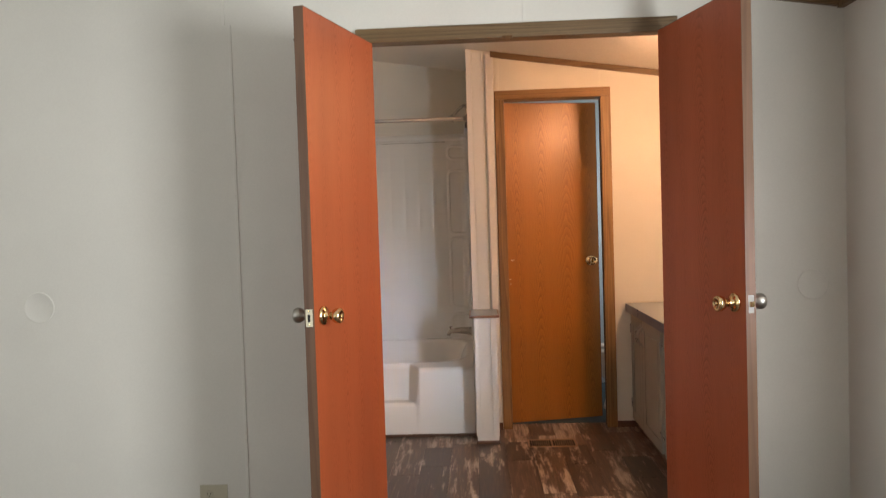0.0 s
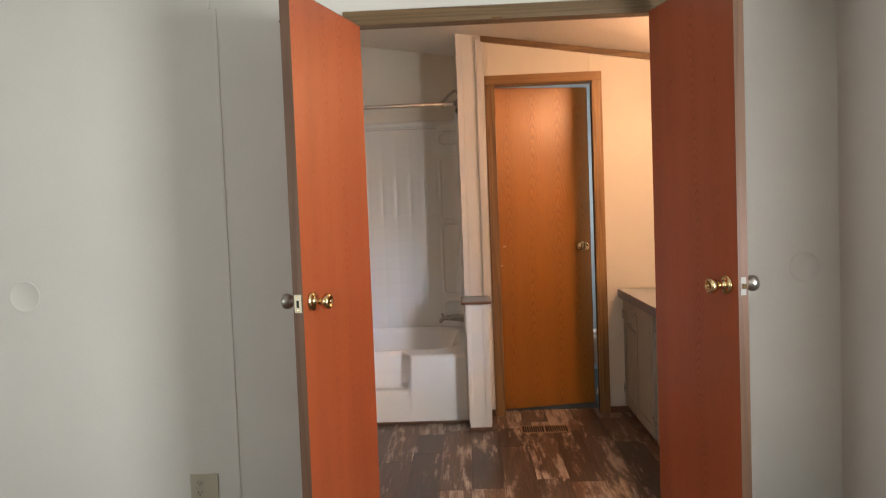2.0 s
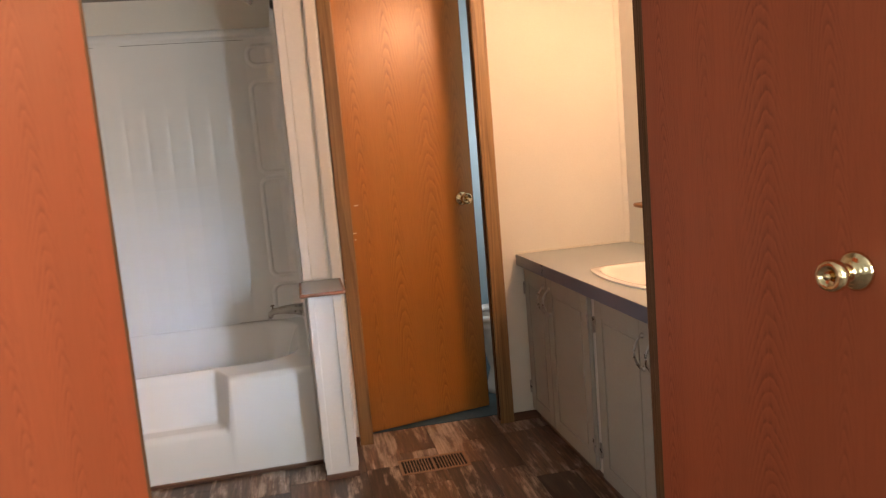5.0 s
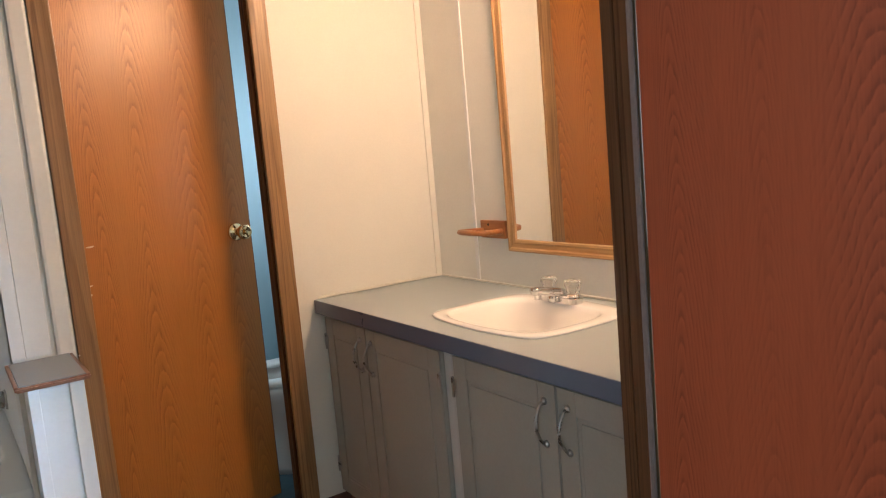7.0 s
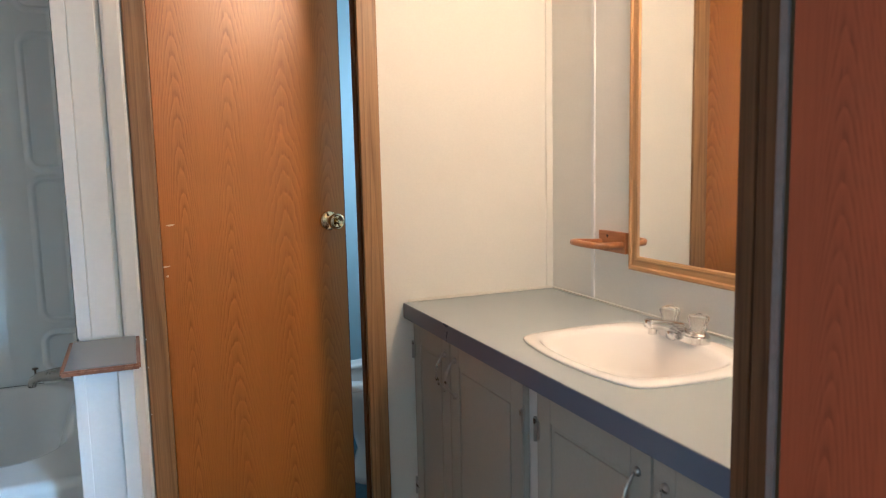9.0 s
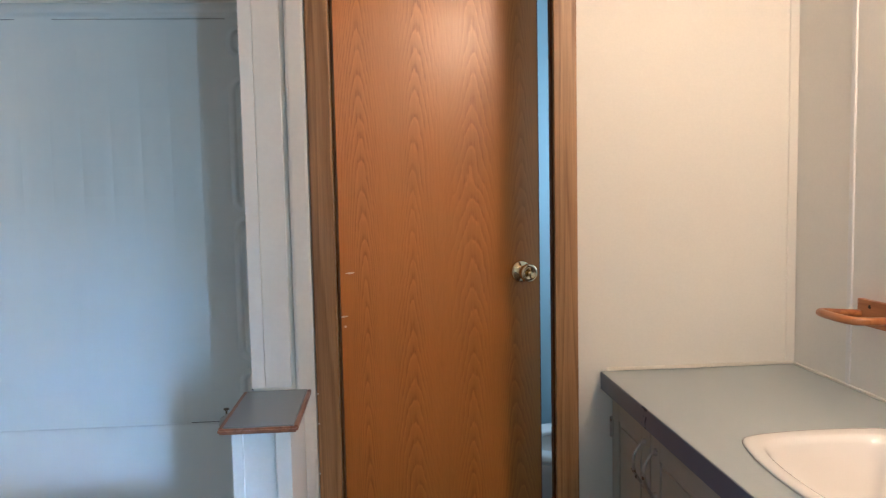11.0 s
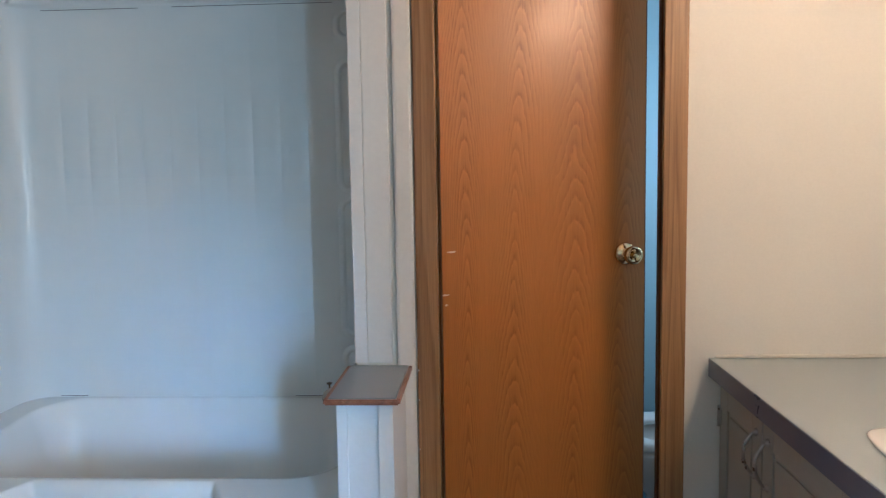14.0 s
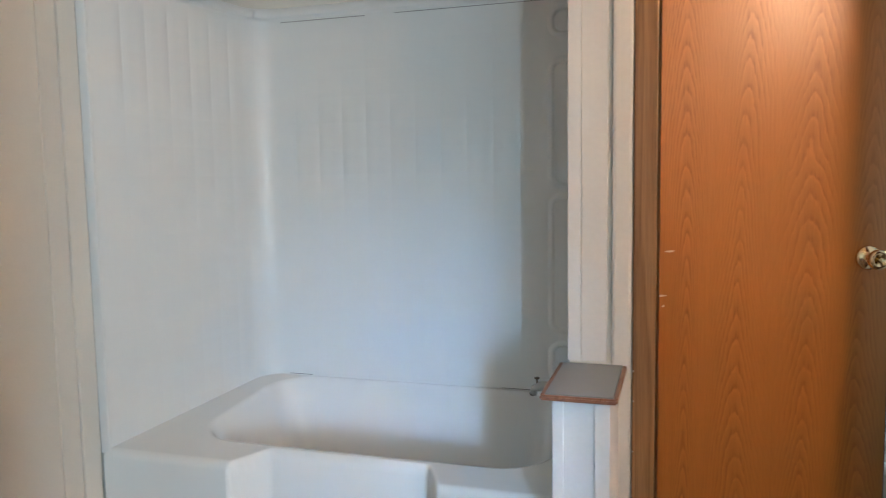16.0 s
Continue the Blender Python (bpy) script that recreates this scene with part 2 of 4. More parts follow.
def carpet_mat(name, pile=True):
    m, n, l, b = nodes_of(name)
    v = coords(n, l)
    g = noise_tex(n, l, v, 260.0, 3, 0.7)
    big = noise_tex(n, l, v, 7.0, 3)
    geo = n.new("ShaderNodeNewGeometry")
    c1 = ramp(n, l, g, [(0.32, (0.125, 0.092, 0.078)), (0.68, (0.36, 0.275, 0.240))])
    c2 = ramp(n, l, geo.outputs["Random Per Island"], [(0.0, (0.125, 0.092, 0.078)), (0.6, (0.295, 0.228, 0.198)), (1.0, (0.48, 0.385, 0.340))])
    # without pile: colour darkened to stand in for shade between the tufts
    c = mixc(n, l, 0.55, c1, c2) if pile else mixc(n, l, 0.70, c1, (0.105, 0.078, 0.066))
    c = mixc(n, l, 1.0, c, ramp(n, l, big, [(0.3, (0.85, 0.85, 0.85)), (0.7, (1.12, 1.1, 1.08))]), "MULTIPLY")
    l.new(c, b.inputs["Base Color"])
    b.inputs["Roughness"].default_value = 0.95
    b.inputs["Specular IOR Level"].default_value = 0.15
    bump(n, l, g, 0.6, 0.004, b)
    return m


def glass(name, rough=0.0, tint=(1, 1, 1)):
    m, n, l, b = nodes_of(name)
    b.inputs["Base Color"].default_value = (*tint, 1)
    b.inputs["Transmission Weight"].default_value = 1.0
    b.inputs["Roughness"].default_value = rough
    b.inputs["IOR"].default_value = 1.47
    return m


def glow(name, colour, strength):
    m, n, l, b = nodes_of(name)
    b.inputs["Base Color"].default_value = (0.9, 0.85, 0.8, 1)
    b.inputs["Emission Color"].default_value = (*colour, 1)
    b.inputs["Emission Strength"].default_value = strength
    return m


M = {}
M["wall"] = paint("wall_paint", (0.71, 0.70, 0.66), 0.62, 0.05, 0.02, 0.25, 160)
M["wall_bath"] = paint("bath_wall_paint", (0.755, 0.735, 0.672), 0.58, 0.05, 0.02, 0.25, 160)
M["trim_white"] = paint("painted_trim", (0.74, 0.73, 0.71), 0.42, 0.05, 0.02, 0.2, 90)
M["wall_blue"] = paint("blue_wall_paint", (0.44, 0.63, 0.71), 0.6, 0.05, 0.02, 0.2)
M["ceiling"] = popcorn("popcorn_ceiling")
M["carpet"] = carpet_mat("brown_carpet")
M["carpet_base"] = carpet_mat("brown_carpet_base", False)
M["vinyl"] = vinyl("plank_vinyl")
M["joint"] = paint("dark_joint", (0.02, 0.016, 0.013), 0.7)
M["teal"] = paint("teal_vinyl", (0.045, 0.11, 0.15), 0.55, 0.3, 0.1, 0.3, 40)
M["door_red"] = oak_door("red_oak_laminate", (0.375, 0.080, 0.030), (0.245, 0.050, 0.019), 0.120, 30.0, 0.42, 22.0, 0.05, 0.4)
M["door_oak"] = oak_door("orange_oak_laminate", (0.440, 0.172, 0.036), (0.285, 0.102, 0.021), 0.150, 15.0, 0.33, 17.0, 0.09)
M["door_edge"] = wood("door_edge_wood", (0.17, 0.085, 0.05), (0.09, 0.04, 0.025), 5, 0.05, 0.5, 0.5, 0.4)
M["casing"] = wood("brown_casing_wood", (0.20, 0.120, 0.058), (0.085, 0.046, 0.02), 12, 0.03, 0.42, 0.7, 0.7)
M["casing_x"] = wood("brown_casing_wood_level", (0.20, 0.120, 0.058), (0.085, 0.046, 0.02), 12, 0.03, 0.42, 0.7, 0.7, axis=0)
# own colour of the double doorway's jambs; shade tone on the oak door's right side
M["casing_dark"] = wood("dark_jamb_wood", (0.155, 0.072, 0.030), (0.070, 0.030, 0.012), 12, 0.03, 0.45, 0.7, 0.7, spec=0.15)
# base colour raised to carry the daylight highlight along the bead
M["bead"] = paint("glint_pale_bead", (0.25, 0.215, 0.20), 0.14, 0.2, 0.1, 0.1, 60)
M["casing_oak"] = wood("oak_casing", (0.325, 0.185, 0.078), (0.175, 0.090, 0.036), 12, 0.03, 0.4, 0.7, 0.7)
M["casing_oak_x"] = wood("oak_casing_level", (0.325, 0.185, 0.078), (0.175, 0.090, 0.036), 12, 0.03, 0.4, 0.7, 0.7, axis=0)
M["frame_oak"] = wood("mirror_frame_oak", (0.50, 0.29, 0.12), (0.30, 0.15, 0.055), 14, 0.04, 0.35, 0.6, 0.5)
M["frame_oak_y"] = wood("mirror_frame_oak_level", (0.50, 0.29, 0.12), (0.30, 0.15, 0.055), 14, 0.04, 0.35, 0.6, 0.5, axis=1)
M["ring_wood"] = wood("red_cedar_stained", (0.42, 0.165, 0.052), (0.24, 0.08, 0.026), 12, 0.1, 0.35, 0.6, 0.4, axis=1)
M["edge_wood"] = wood("brown_edging", (0.27, 0.115, 0.062), (0.14, 0.055, 0.028), 12, 0.1, 0.35, 0.6, 0.4, axis=1)
M["base_wood"] = wood("base_moulding", (0.15, 0.072, 0.042), (0.07, 0.03, 0.018), 10, 0.04, 0.45, 0.5, 0.5, axis=0)
M["tub"] = paint("white_acrylic", (0.80, 0.80, 0.79), 0.20, 0.02, 0.005, 0.0)
M["surround"] = paint("white_moulded_panel", (0.76, 0.77, 0.76), 0.33, 0.03, 0.006, 0.05, 60)
M["china"] = paint("white_china", (0.82, 0.80, 0.77), 0.10, 0.015, 0.004, 0.0)
M["laminate"] = laminate("slate_laminate", (0.335, 0.385, 0.405), 0.30)
M["laminate_cap"] = laminate("dark_slate_laminate", (0.180, 0.200, 0.215), 0.34)
M["laminate_edge"] = paint("slate_laminate_edge", (0.105, 0.130, 0.190), 0.30, 0.08, 0.04, 0.10, 300)
M["caulk"] = paint("cream_caulk", (0.76, 0.72, 0.63), 0.5, 0.08, 0.04, 0.3, 80)
M["cabinet"] = paint("greige_cabinet_paint", (0.365, 0.345, 0.295), 0.45, 0.05, 0.03, 0.25, 120)
M["cabinet_face"] = paint("pale_cabinet_face", (0.62, 0.60, 0.565), 0.5, 0.06, 0.03, 0.25, 120)
M["chrome"] = metal("chrome", (0.75, 0.76, 0.78), 0.08)
M["nickel"] = metal("worn_nickel", (0.48, 0.46, 0.43), 0.27)
M["brushed"] = metal("brushed_steel", (0.40, 0.39, 0.37), 0.48)
M["brass"] = metal("polished_brass", (0.80, 0.60, 0.34), 0.12)
M["pewter"] = metal("dull_steel", (0.50, 0.48, 0.44), 0.3)
M["bronze"] = metal("aged_bronze", (0.20, 0.15, 0.11), 0.35)
M["plate"] = paint("ivory_plastic", (0.50, 0.47, 0.37), 0.4, 0.04, 0.02, 0.05)
M["ivory"] = paint("ivory_latch", (0.72, 0.66, 0.50), 0.4, 0.04, 0.02, 0.05)
M["dark"] = paint("dark_slot", (0.012, 0.011, 0.010), 0.7, 0.1, 0.02, 0)
M["vent"] = paint("tan_register", (0.34, 0.215, 0.135), 0.45, 0.15, 0.06, 0.2, 120)
M["seam"] = paint("grey_seam_and_shadow", (0.17, 0.17, 0.165), 0.7, 0.1, 0.02, 0)
M["chip"] = paint("chipped_core", (0.72, 0.60, 0.45), 0.8, 0.1, 0.1, 0.3)
M["white_plastic"] = paint("white_plastic", (0.75, 0.75, 0.72), 0.35, 0.03, 0.01, 0.05)
M["glass"] = glass("window_glass")
M["acrylic"] = glass("clear_acrylic", 0.26, (0.97, 0.96, 0.94))
M["bulb"] = glow("warm_bulb", (1.0, 0.652, 0.395), BULB_WATTS)
mm, mn, ml, mb = nodes_of("mirror_silver")
mb.inputs["Base Color"].default_value = (0.90, 0.91, 0.90, 1)
mb.inputs["Metallic"].default_value, mb.inputs["Roughness"].default_value = 1.0, 0.0
M["mirror"] = mm


# ---------------------------------------------------------------- mesh helpers
def link(name, bm, material, smooth=False):
    bmesh.ops.recalc_face_normals(bm, faces=bm.faces)
    me = bpy.data.meshes.new(name)
    bm.to_mesh(me)
    bm.free()
    me.materials.append(material)
    if smooth:
        me.shade_smooth()
    return new(name, me)


def structure(name, bm, material, label="", category="", smooth=False):
    return tagged(link(name, bm, material, smooth), label, category, "", "structure")


def world_shift(ob):
    p = Vector((0, 0, 0))
    while ob:
        p += ob.location
        ob = ob.parent
    return p


def part(name, bm, material, parent, label="", local=False, smooth=False):
    """One mesh under a thing or a part; bm in world metres, or in the thing's own axes with local."""
    if not local:
        bmesh.ops.translate(bm, vec=-world_shift(parent), verts=bm.verts)
    ob = link(name, bm, material, smooth)
    ob.parent = parent
    if label:
        ob["label"] = label
    return ob


def thing(name, at, label, category, group="", kind="", m=None):
    ob = new(name)
    ob.empty_display_size = 0.05
    if m is not None:
        ob.matrix_world = m
    else:
        ob.location = at
    return tagged(ob, label, category, group, kind)


def add_box(bm, x0, x1, y0, y1, z0, z1, bevel=0.0, seg=2):
    got = bmesh.ops.create_cube(bm, size=1.0)["verts"]
    for v in got:
        v.co = Vector(((x0 + x1) / 2 + v.co.x * (x1 - x0), (y0 + y1) / 2 + v.co.y * (y1 - y0), (z0 + z1) / 2 + v.co.z * (z1 - z0)))
    if bevel:
        edges = list({e for v in got for e in v.link_edges})
        bmesh.ops.bevel(bm, geom=edges, offset=bevel, segments=seg, affect="EDGES", profile=0.6)
    return bm


def box(x0, x1, y0, y1, z0, z1, bevel=0.0, seg=2):
    return add_box(bmesh.new(), x0, x1, y0, y1, z0, z1, bevel, seg)


def add_prism(bm, pts, axis, a, b):
    """A polygon in the plane across one axis, extruded from a to b along it."""
    def co(p, t):
        return {0: (t, p[0], p[1]), 1: (p[0], t, p[1]), 2: (p[0], p[1], t)}[axis]
    lo, hi = [bm.verts.new(co(p, a)) for p in pts], [bm.verts.new(co(p, b)) for p in pts]
    bm.faces.new(lo), bm.faces.new(list(reversed(hi)))
    for i in range(len(pts)):
        j = (i + 1) % len(pts)
        bm.faces.new((lo[i], lo[j], hi[j], hi[i]))
    return bm


def lathe(profile, seg=28, m=Matrix()):
    """(radius, height) rings turned round z, then moved by m."""
    bm = bmesh.new()
    rings = []
    for r, z in profile:
        if r < 1e-6:
            rings.append([bm.verts.new(m @ Vector((0, 0, z)))])
        else:
            rings.append([bm.verts.new(m @ Vector((r * math.cos(2 * math.pi * i / seg), r * math.sin(2 * math.pi * i / seg), z))) for i in range(seg)])
    for a, b in zip(rings, rings[1:]):
        for i in range(seg):
            j = (i + 1) % seg
            if len(a) == 1 and len(b) > 1:
                bm.faces.new((a[0], b[i], b[j]))
            elif len(b) == 1 and len(a) > 1:
                bm.faces.new((a[i], a[j], b[0]))
            elif len(a) > 1:
                bm.faces.new((a[i], a[j], b[j], b[i]))
    return bm


def add_tube(bm, pts, radius, seg=12, radii=None):
    pts = [Vector(p) for p in pts]
    rings, up = [], Vector((0, 0, 1))
    for i, p in enumerate(pts):
        d = (pts[min(i + 1, len(pts) - 1)] - pts[max(i - 1, 0)]).normalized()
        side = d.cross(up)
        if side.length < 0.05:
            side = d.cross(Vector((1, 0, 0)))
        side.normalize()
        top = side.cross(d)
        r = radii[i] if radii else radius
        rings.append([bm.verts.new(p + r * (math.cos(2 * math.pi * k / seg) * side + math.sin(2 * math.pi * k / seg) * top)) for k in range(seg)])
    for a, b in zip(rings, rings[1:]):
        for k in range(seg):
            bm.faces.new((a[k], a[(k + 1) % seg], b[(k + 1) % seg], b[k]))
    bm.faces.new(rings[0]), bm.faces.new(list(reversed(rings[-1])))
    return bm


def heightfield(xs, ys, f):
    bm = bmesh.new()
    grid = [[bm.verts.new((x, y, f(x, y))) for x in xs] for y in ys]
    for j in range(len(ys) - 1):
        for i in range(len(xs) - 1):
            bm.faces.new((grid[j][i], grid[j][i + 1], grid[j + 1][i + 1], grid[j + 1][i]))
    return bm, grid


def smooth_step(a, b, v):
    t = max(0.0, min(1.0, (v - a) / (b - a)))
    return t * t * (3 - 2 * t)


# ---------------------------------------------------------------- the large structure
X_OUT, X_LEFT, Y_BACK = 1.34, -3.2, -2.6      # outer wall; far sides of the bedroom
DW0, DW1 = 2.985, 3.042                        # wall with the double doors
BW0, BW1 = 4.60, 4.69                          # bathroom back wall
X_BL, Y_TB = -1.585, 5.28                      # bathroom side wall; wall behind the tub
Y_WC = 5.85


def ceil_z(x):
    return 2.118 + 0.150 * (X_OUT - x)


def wall_x(bm, x0, x1, y0, y1, z0=0.0, top=None):
    """A stretch of wall along x, to the sloped ceiling unless a top is given."""
    za, zb = (top, top) if top else (ceil_z(x0) + 0.03, ceil_z(x1) + 0.03)
    return add_prism(bm, [(x0, z0), (x1, z0), (x1, zb), (x0, za)], 1, y0, y1)


bm = bmesh.new()
wall_x(bm, X_LEFT, -0.515, DW0, DW1)
wall_x(bm, 0.660, X_OUT, DW0, DW1)
wall_x(bm, -0.515, 0.660, DW0, DW1, 2.018)
structure("wall_1", bm, M["wall"], "pale grey panelled bedroom wall with a double doorway", "wall")

bm = bmesh.new()
ZT = 2.16
add_box(bm, X_OUT, X_OUT + 0.12, Y_BACK, WIN_Y0, 0, ZT)
add_box(bm, X_OUT, X_OUT + 0.12, WIN_Y0, WIN_Y1, 0, WIN_Z0)
add_box(bm, X_OUT, X_OUT + 0.12, WIN_Y0, WIN_Y1, WIN_Z1, ZT)
add_box(bm, X_OUT, X_OUT + 0.12, WIN_Y1, DW1, 0, ZT)
structure("wall_2", bm, M["wall"], "pale grey outer bedroom wall with a window", "wall")

bm = bmesh.new()
add_box(bm, X_OUT, X_OUT + 0.12, DW1, BW1, 0, ZT)
structure("wall_3", bm, M["wall_bath"], "pale bathroom wall behind the vanity", "wall")

bm = bmesh.new()
add_box(bm, X_OUT, X_OUT + 0.12, BW1, TW_Y0, 0, ZT)
add_box(bm, X_OUT, X_OUT + 0.12, TW_Y0, TW_Y1, 0, TW_Z0)
add_box(bm, X_OUT, X_OUT + 0.12, TW_Y0, TW_Y1, TW_Z1, ZT)
add_box(bm, X_OUT, X_OUT + 0.12, TW_Y1, Y_WC, 0, ZT)
wall_x(bm, 0.012, X_OUT, Y_WC, Y_WC + 0.1)
structure("wall_4", bm, M["wall_blue"], "light blue painted toilet room wall", "wall")

bm = bmesh.new()
wall_x(bm, -0.135, 0.072, BW0, BW1)
wall_x(bm, 0.690, X_OUT, BW0, BW1)
wall_x(bm, 0.072, 0.690, BW0, BW1, 2.034)
structure("wall_5", bm, M["wall_bath"], "cream bathroom wall around the oak door", "wall")

bm = bmesh.new()
wall_x(bm, -0.135, 0.012, BW1, Y_WC)
structure("wall_6", bm, M["wall_bath"], "cream partition between tub and toilet room", "wall")

bm = bmesh.new()
wall_x(bm, X_BL - 0.1, -0.135, Y_TB, Y_TB + 0.1)
structure("wall_7", bm, M["wall_bath"], "cream wall above the tub surround", "wall")

bm = bmesh.new()
wall_x(bm, X_BL - 0.1, X_BL, DW1, Y_TB)
structure("wall_8", bm, M["wall_bath"], "cream bathroom side wall", "wall")

bm = bmesh.new()
wall_x(bm, X_LEFT - 0.1, X_LEFT, Y_BACK, LW_Y0)
wall_x(bm, X_LEFT - 0.1, X_LEFT, LW_Y1, DW1)
wall_x(bm, X_LEFT - 0.1, X_LEFT, LW_Y0, LW_Y1, 0.0, LW_Z0)
wall_x(bm, X_LEFT - 0.1, X_LEFT, LW_Y0, LW_Y1, LW_Z1)
wall_x(bm, X_LEFT - 0.1, X_OUT + 0.12, Y_BACK - 0.1, Y_BACK)
structure("wall_9", bm, M["wall"], "pale grey bedroom wall", "wall")

bm = bmesh.new()
add_box(bm, -0.128, -0.004, 4.292, BW0 - 0.001, 0.0, 0.732, 0.003)
structure("pony_wall", bm, M["trim_white"], "low white-painted wall stub beside the tub", "wall")


def ceiling(name, x0, x1, y0, y1, label):
    b = bmesh.new()
    add_prism(b, [(x0, ceil_z(x0)), (x1, ceil_z(x1)), (x1, ceil_z(x1) + 0.08), (x0, ceil_z(x0) + 0.08)], 1, y0, y1)
    structure(name, b, M["ceiling"], label, "ceiling")


ceiling("ceiling_1", X_LEFT - 0.1, X_OUT + 0.12, Y_BACK - 0.1, DW0 + 0.03, "white stippled sloping bedroom ceiling")
ceiling("ceiling_2", X_LEFT - 0.1, X_OUT + 0.12, DW0 + 0.031, Y_WC + 0.1, "white stippled sloping bathroom ceiling")

structure("floor_1", box(X_LEFT, X_OUT, Y_BACK, 3.078, -0.10, 0.0), M["carpet_base"], "brown-grey cut pile carpet", "carpet")
structure("floor_3", box(0.012, X_OUT, 4.705, Y_WC, -0.08, 0.004), M["teal"], "dark teal toilet room floor", "floor")

# lawn outside, one sheet to the horizon
bm = bmesh.new()
add_box(bm, -400, 400, -400, 400, -1.0, -0.8)
structure("ground", bm, paint("dry_grass", (0.09, 0.11, 0.05), 0.9, 0.3, 0.1, 0.3, 4.0), "dry grass ground outside", "ground")


def window(name, x, out, y0, y1, z0, z1, label):
    """A fixed window in a wall whose inner face is at x; out is +1 or -1, the way out."""
    def b(a, c, ya, yb, za, zb, bev=0.004):
        return box(min(x + out * a, x + out * c), max(x + out * a, x + out * c), ya, yb, za, zb, bev)
    w = tagged(thing(name, (x + out * 0.06, (y0 + y1) / 2, z0), label, "window"), kind="structure")
    part("window_frame", b(0.04, 0.10, y0, y0 + 0.04, z0, z1), M["white_plastic"], w)
    part("window_frame", b(0.04, 0.10, y1 - 0.04, y1, z0, z1), M["white_plastic"], w)
    part("window_frame", b(0.04, 0.10, y0 + 0.04, y1 - 0.04, z0, z0 + 0.04), M["white_plastic"], w)
    part("window_frame", b(0.04, 0.10, y0 + 0.04, y1 - 0.04, z1 - 0.04, z1), M["white_plastic"], w)
    part("window_sill", b(-0.03, 0.039, y0 - 0.03, y1 + 0.03, z0 - 0.02, z0), M["trim_white"], w)
    pane = part("pane", b(0.068, 0.074, y0 + 0.04, y1 - 0.04, z0 + 0.04, z1 - 0.04, 0.0), M["glass"], w)
    pane.visible_shadow = False
    return w


window("window_1", X_OUT, 1, WIN_Y0, WIN_Y1, WIN_Z0, WIN_Z1, "white-framed bedroom window in the outer wall")
window("window_2", X_OUT, 1, TW_Y0, TW_Y1, TW_Z0, TW_Z1, "small white-framed toilet room window")
# unseen window added for extra light on the outer wall
window("window_3", X_LEFT, -1, LW_Y0, LW_Y1, LW_Z0, LW_Z1, "added white-framed window, unseen, that brightens the bedroom from the side wall")


# ---------------------------------------------------------------- trims and seams
def strip(name, x0, x1, y0, y1, z0, z1, mat, label, bev=0.002):
    return structure(name, box(x0, x1, y0, y1, z0, z1, bev), M[mat], label, "trim")


def sloped(name, x0, x1, y0, y1, drop, mat, label):
    b = bmesh.new()
    add_prism(b, [(x0, ceil_z(x0) - drop), (x1, ceil_z(x1) - drop), (x1, ceil_z(x1) - 0.001), (x0, ceil_z(x0) - 0.001)], 1, y0, y1)
    return structure(name, b, M[mat], label, "moulding")


sloped("trim_crown_bath", 0.012, X_OUT - 0.012, BW0 - 0.016, BW0 - 0.001, 0.036, "casing_x", "brown wood crown strip under the bathroom ceiling")
sloped("trim_crown_bedroom", X_LEFT, X_OUT - 0.03, DW0 - 0.022, DW0 - 0.001, 0.052, "casing_x", "brown wood crown strip under the bedroom ceiling")
bm = add_prism(bmesh.new(), [(X_OUT - 0.026, 2.065), (X_OUT - 0.001, 2.065), (X_OUT - 0.001, 2.117), (X_OUT - 0.026, 2.119)], 1, Y_BACK, DW0 - 0.001)
structure("trim_crown_side", bm, M["casing"], "brown wood crown strip on the outer wall", "moulding")

# panel seams on the bedroom wall: thin battens
strip("trim_seam", -1.068, -1.056, DW0 - 0.0035, DW0 + 0.001, 0.0, 2.10, "wall", "thin painted batten over a panel seam", 0.0015)
strip("trim_seam", -1.093, -1.081, DW0 - 0.0035, DW0 + 0.001, 2.10, 2.42, "wall", "thin painted batten over a panel seam", 0.0015)
strip("trim_seam", 0.105, 0.116, DW0 - 0.0035, DW0 + 0.001, 2.062, 2.255, "wall", "thin painted batten over a panel seam", 0.0015)
# bathroom seams
strip("trim_seam", 0.040, 0.060, BW0 - 0.004, BW0 + 0.001, 2.078, 2.27, "wall_bath", "thin painted batten over a panel seam", 0.0015)
strip("trim_seam", 0.662, 0.674, BW0 - 0.003, BW0 + 0.001, 2.078, 2.18, "wall_bath", "thin painted batten over a panel seam", 0.0015)
strip("trim_corner", X_OUT - 0.026, X_OUT - 0.001, BW0 - 0.005, BW0 + 0.001, 0.766, 2.08, "wall_bath", "cream painted corner batten", 0.0015)
strip("trim_seam", X_OUT - 0.005, X_OUT + 0.001, 4.346, 4.362, 0.766, 2.10, "trim_white", "white painted batten over a panel seam", 0.002)
# wall end beside the tub: corner strips and a rounded edge strip
strip("trim_corner", -0.138, -0.1035, BW0 - 0.007, BW0 + 0.001, 0.752, 2.335, "trim_white", "white painted corner strip at the wall end", 0.002)
strip("trim_panel", -0.1020, -0.0365, BW0 - 0.0045, BW0 + 0.001, 0.752, 2.315, "trim_white", "flat white painted panel at the wall end", 0.0015)
strip("trim_bead", -0.0240, 0.0290, BW0 - 0.014, BW0 + 0.001, 0.0, 2.30, "trim_white", "rounded white painted edge strip beside the door casing", 0.010)
strip("trim_corner", -0.131, -0.106, 4.285, 4.293, 0.044, 0.732, "trim_white", "white painted corner strip on the wall stub", 0.002)
strip("trim_corner", -0.036, -0.001, 4.285, 4.293, 0.044, 0.732, "trim_white", "white painted corner strip on the wall stub", 0.002)
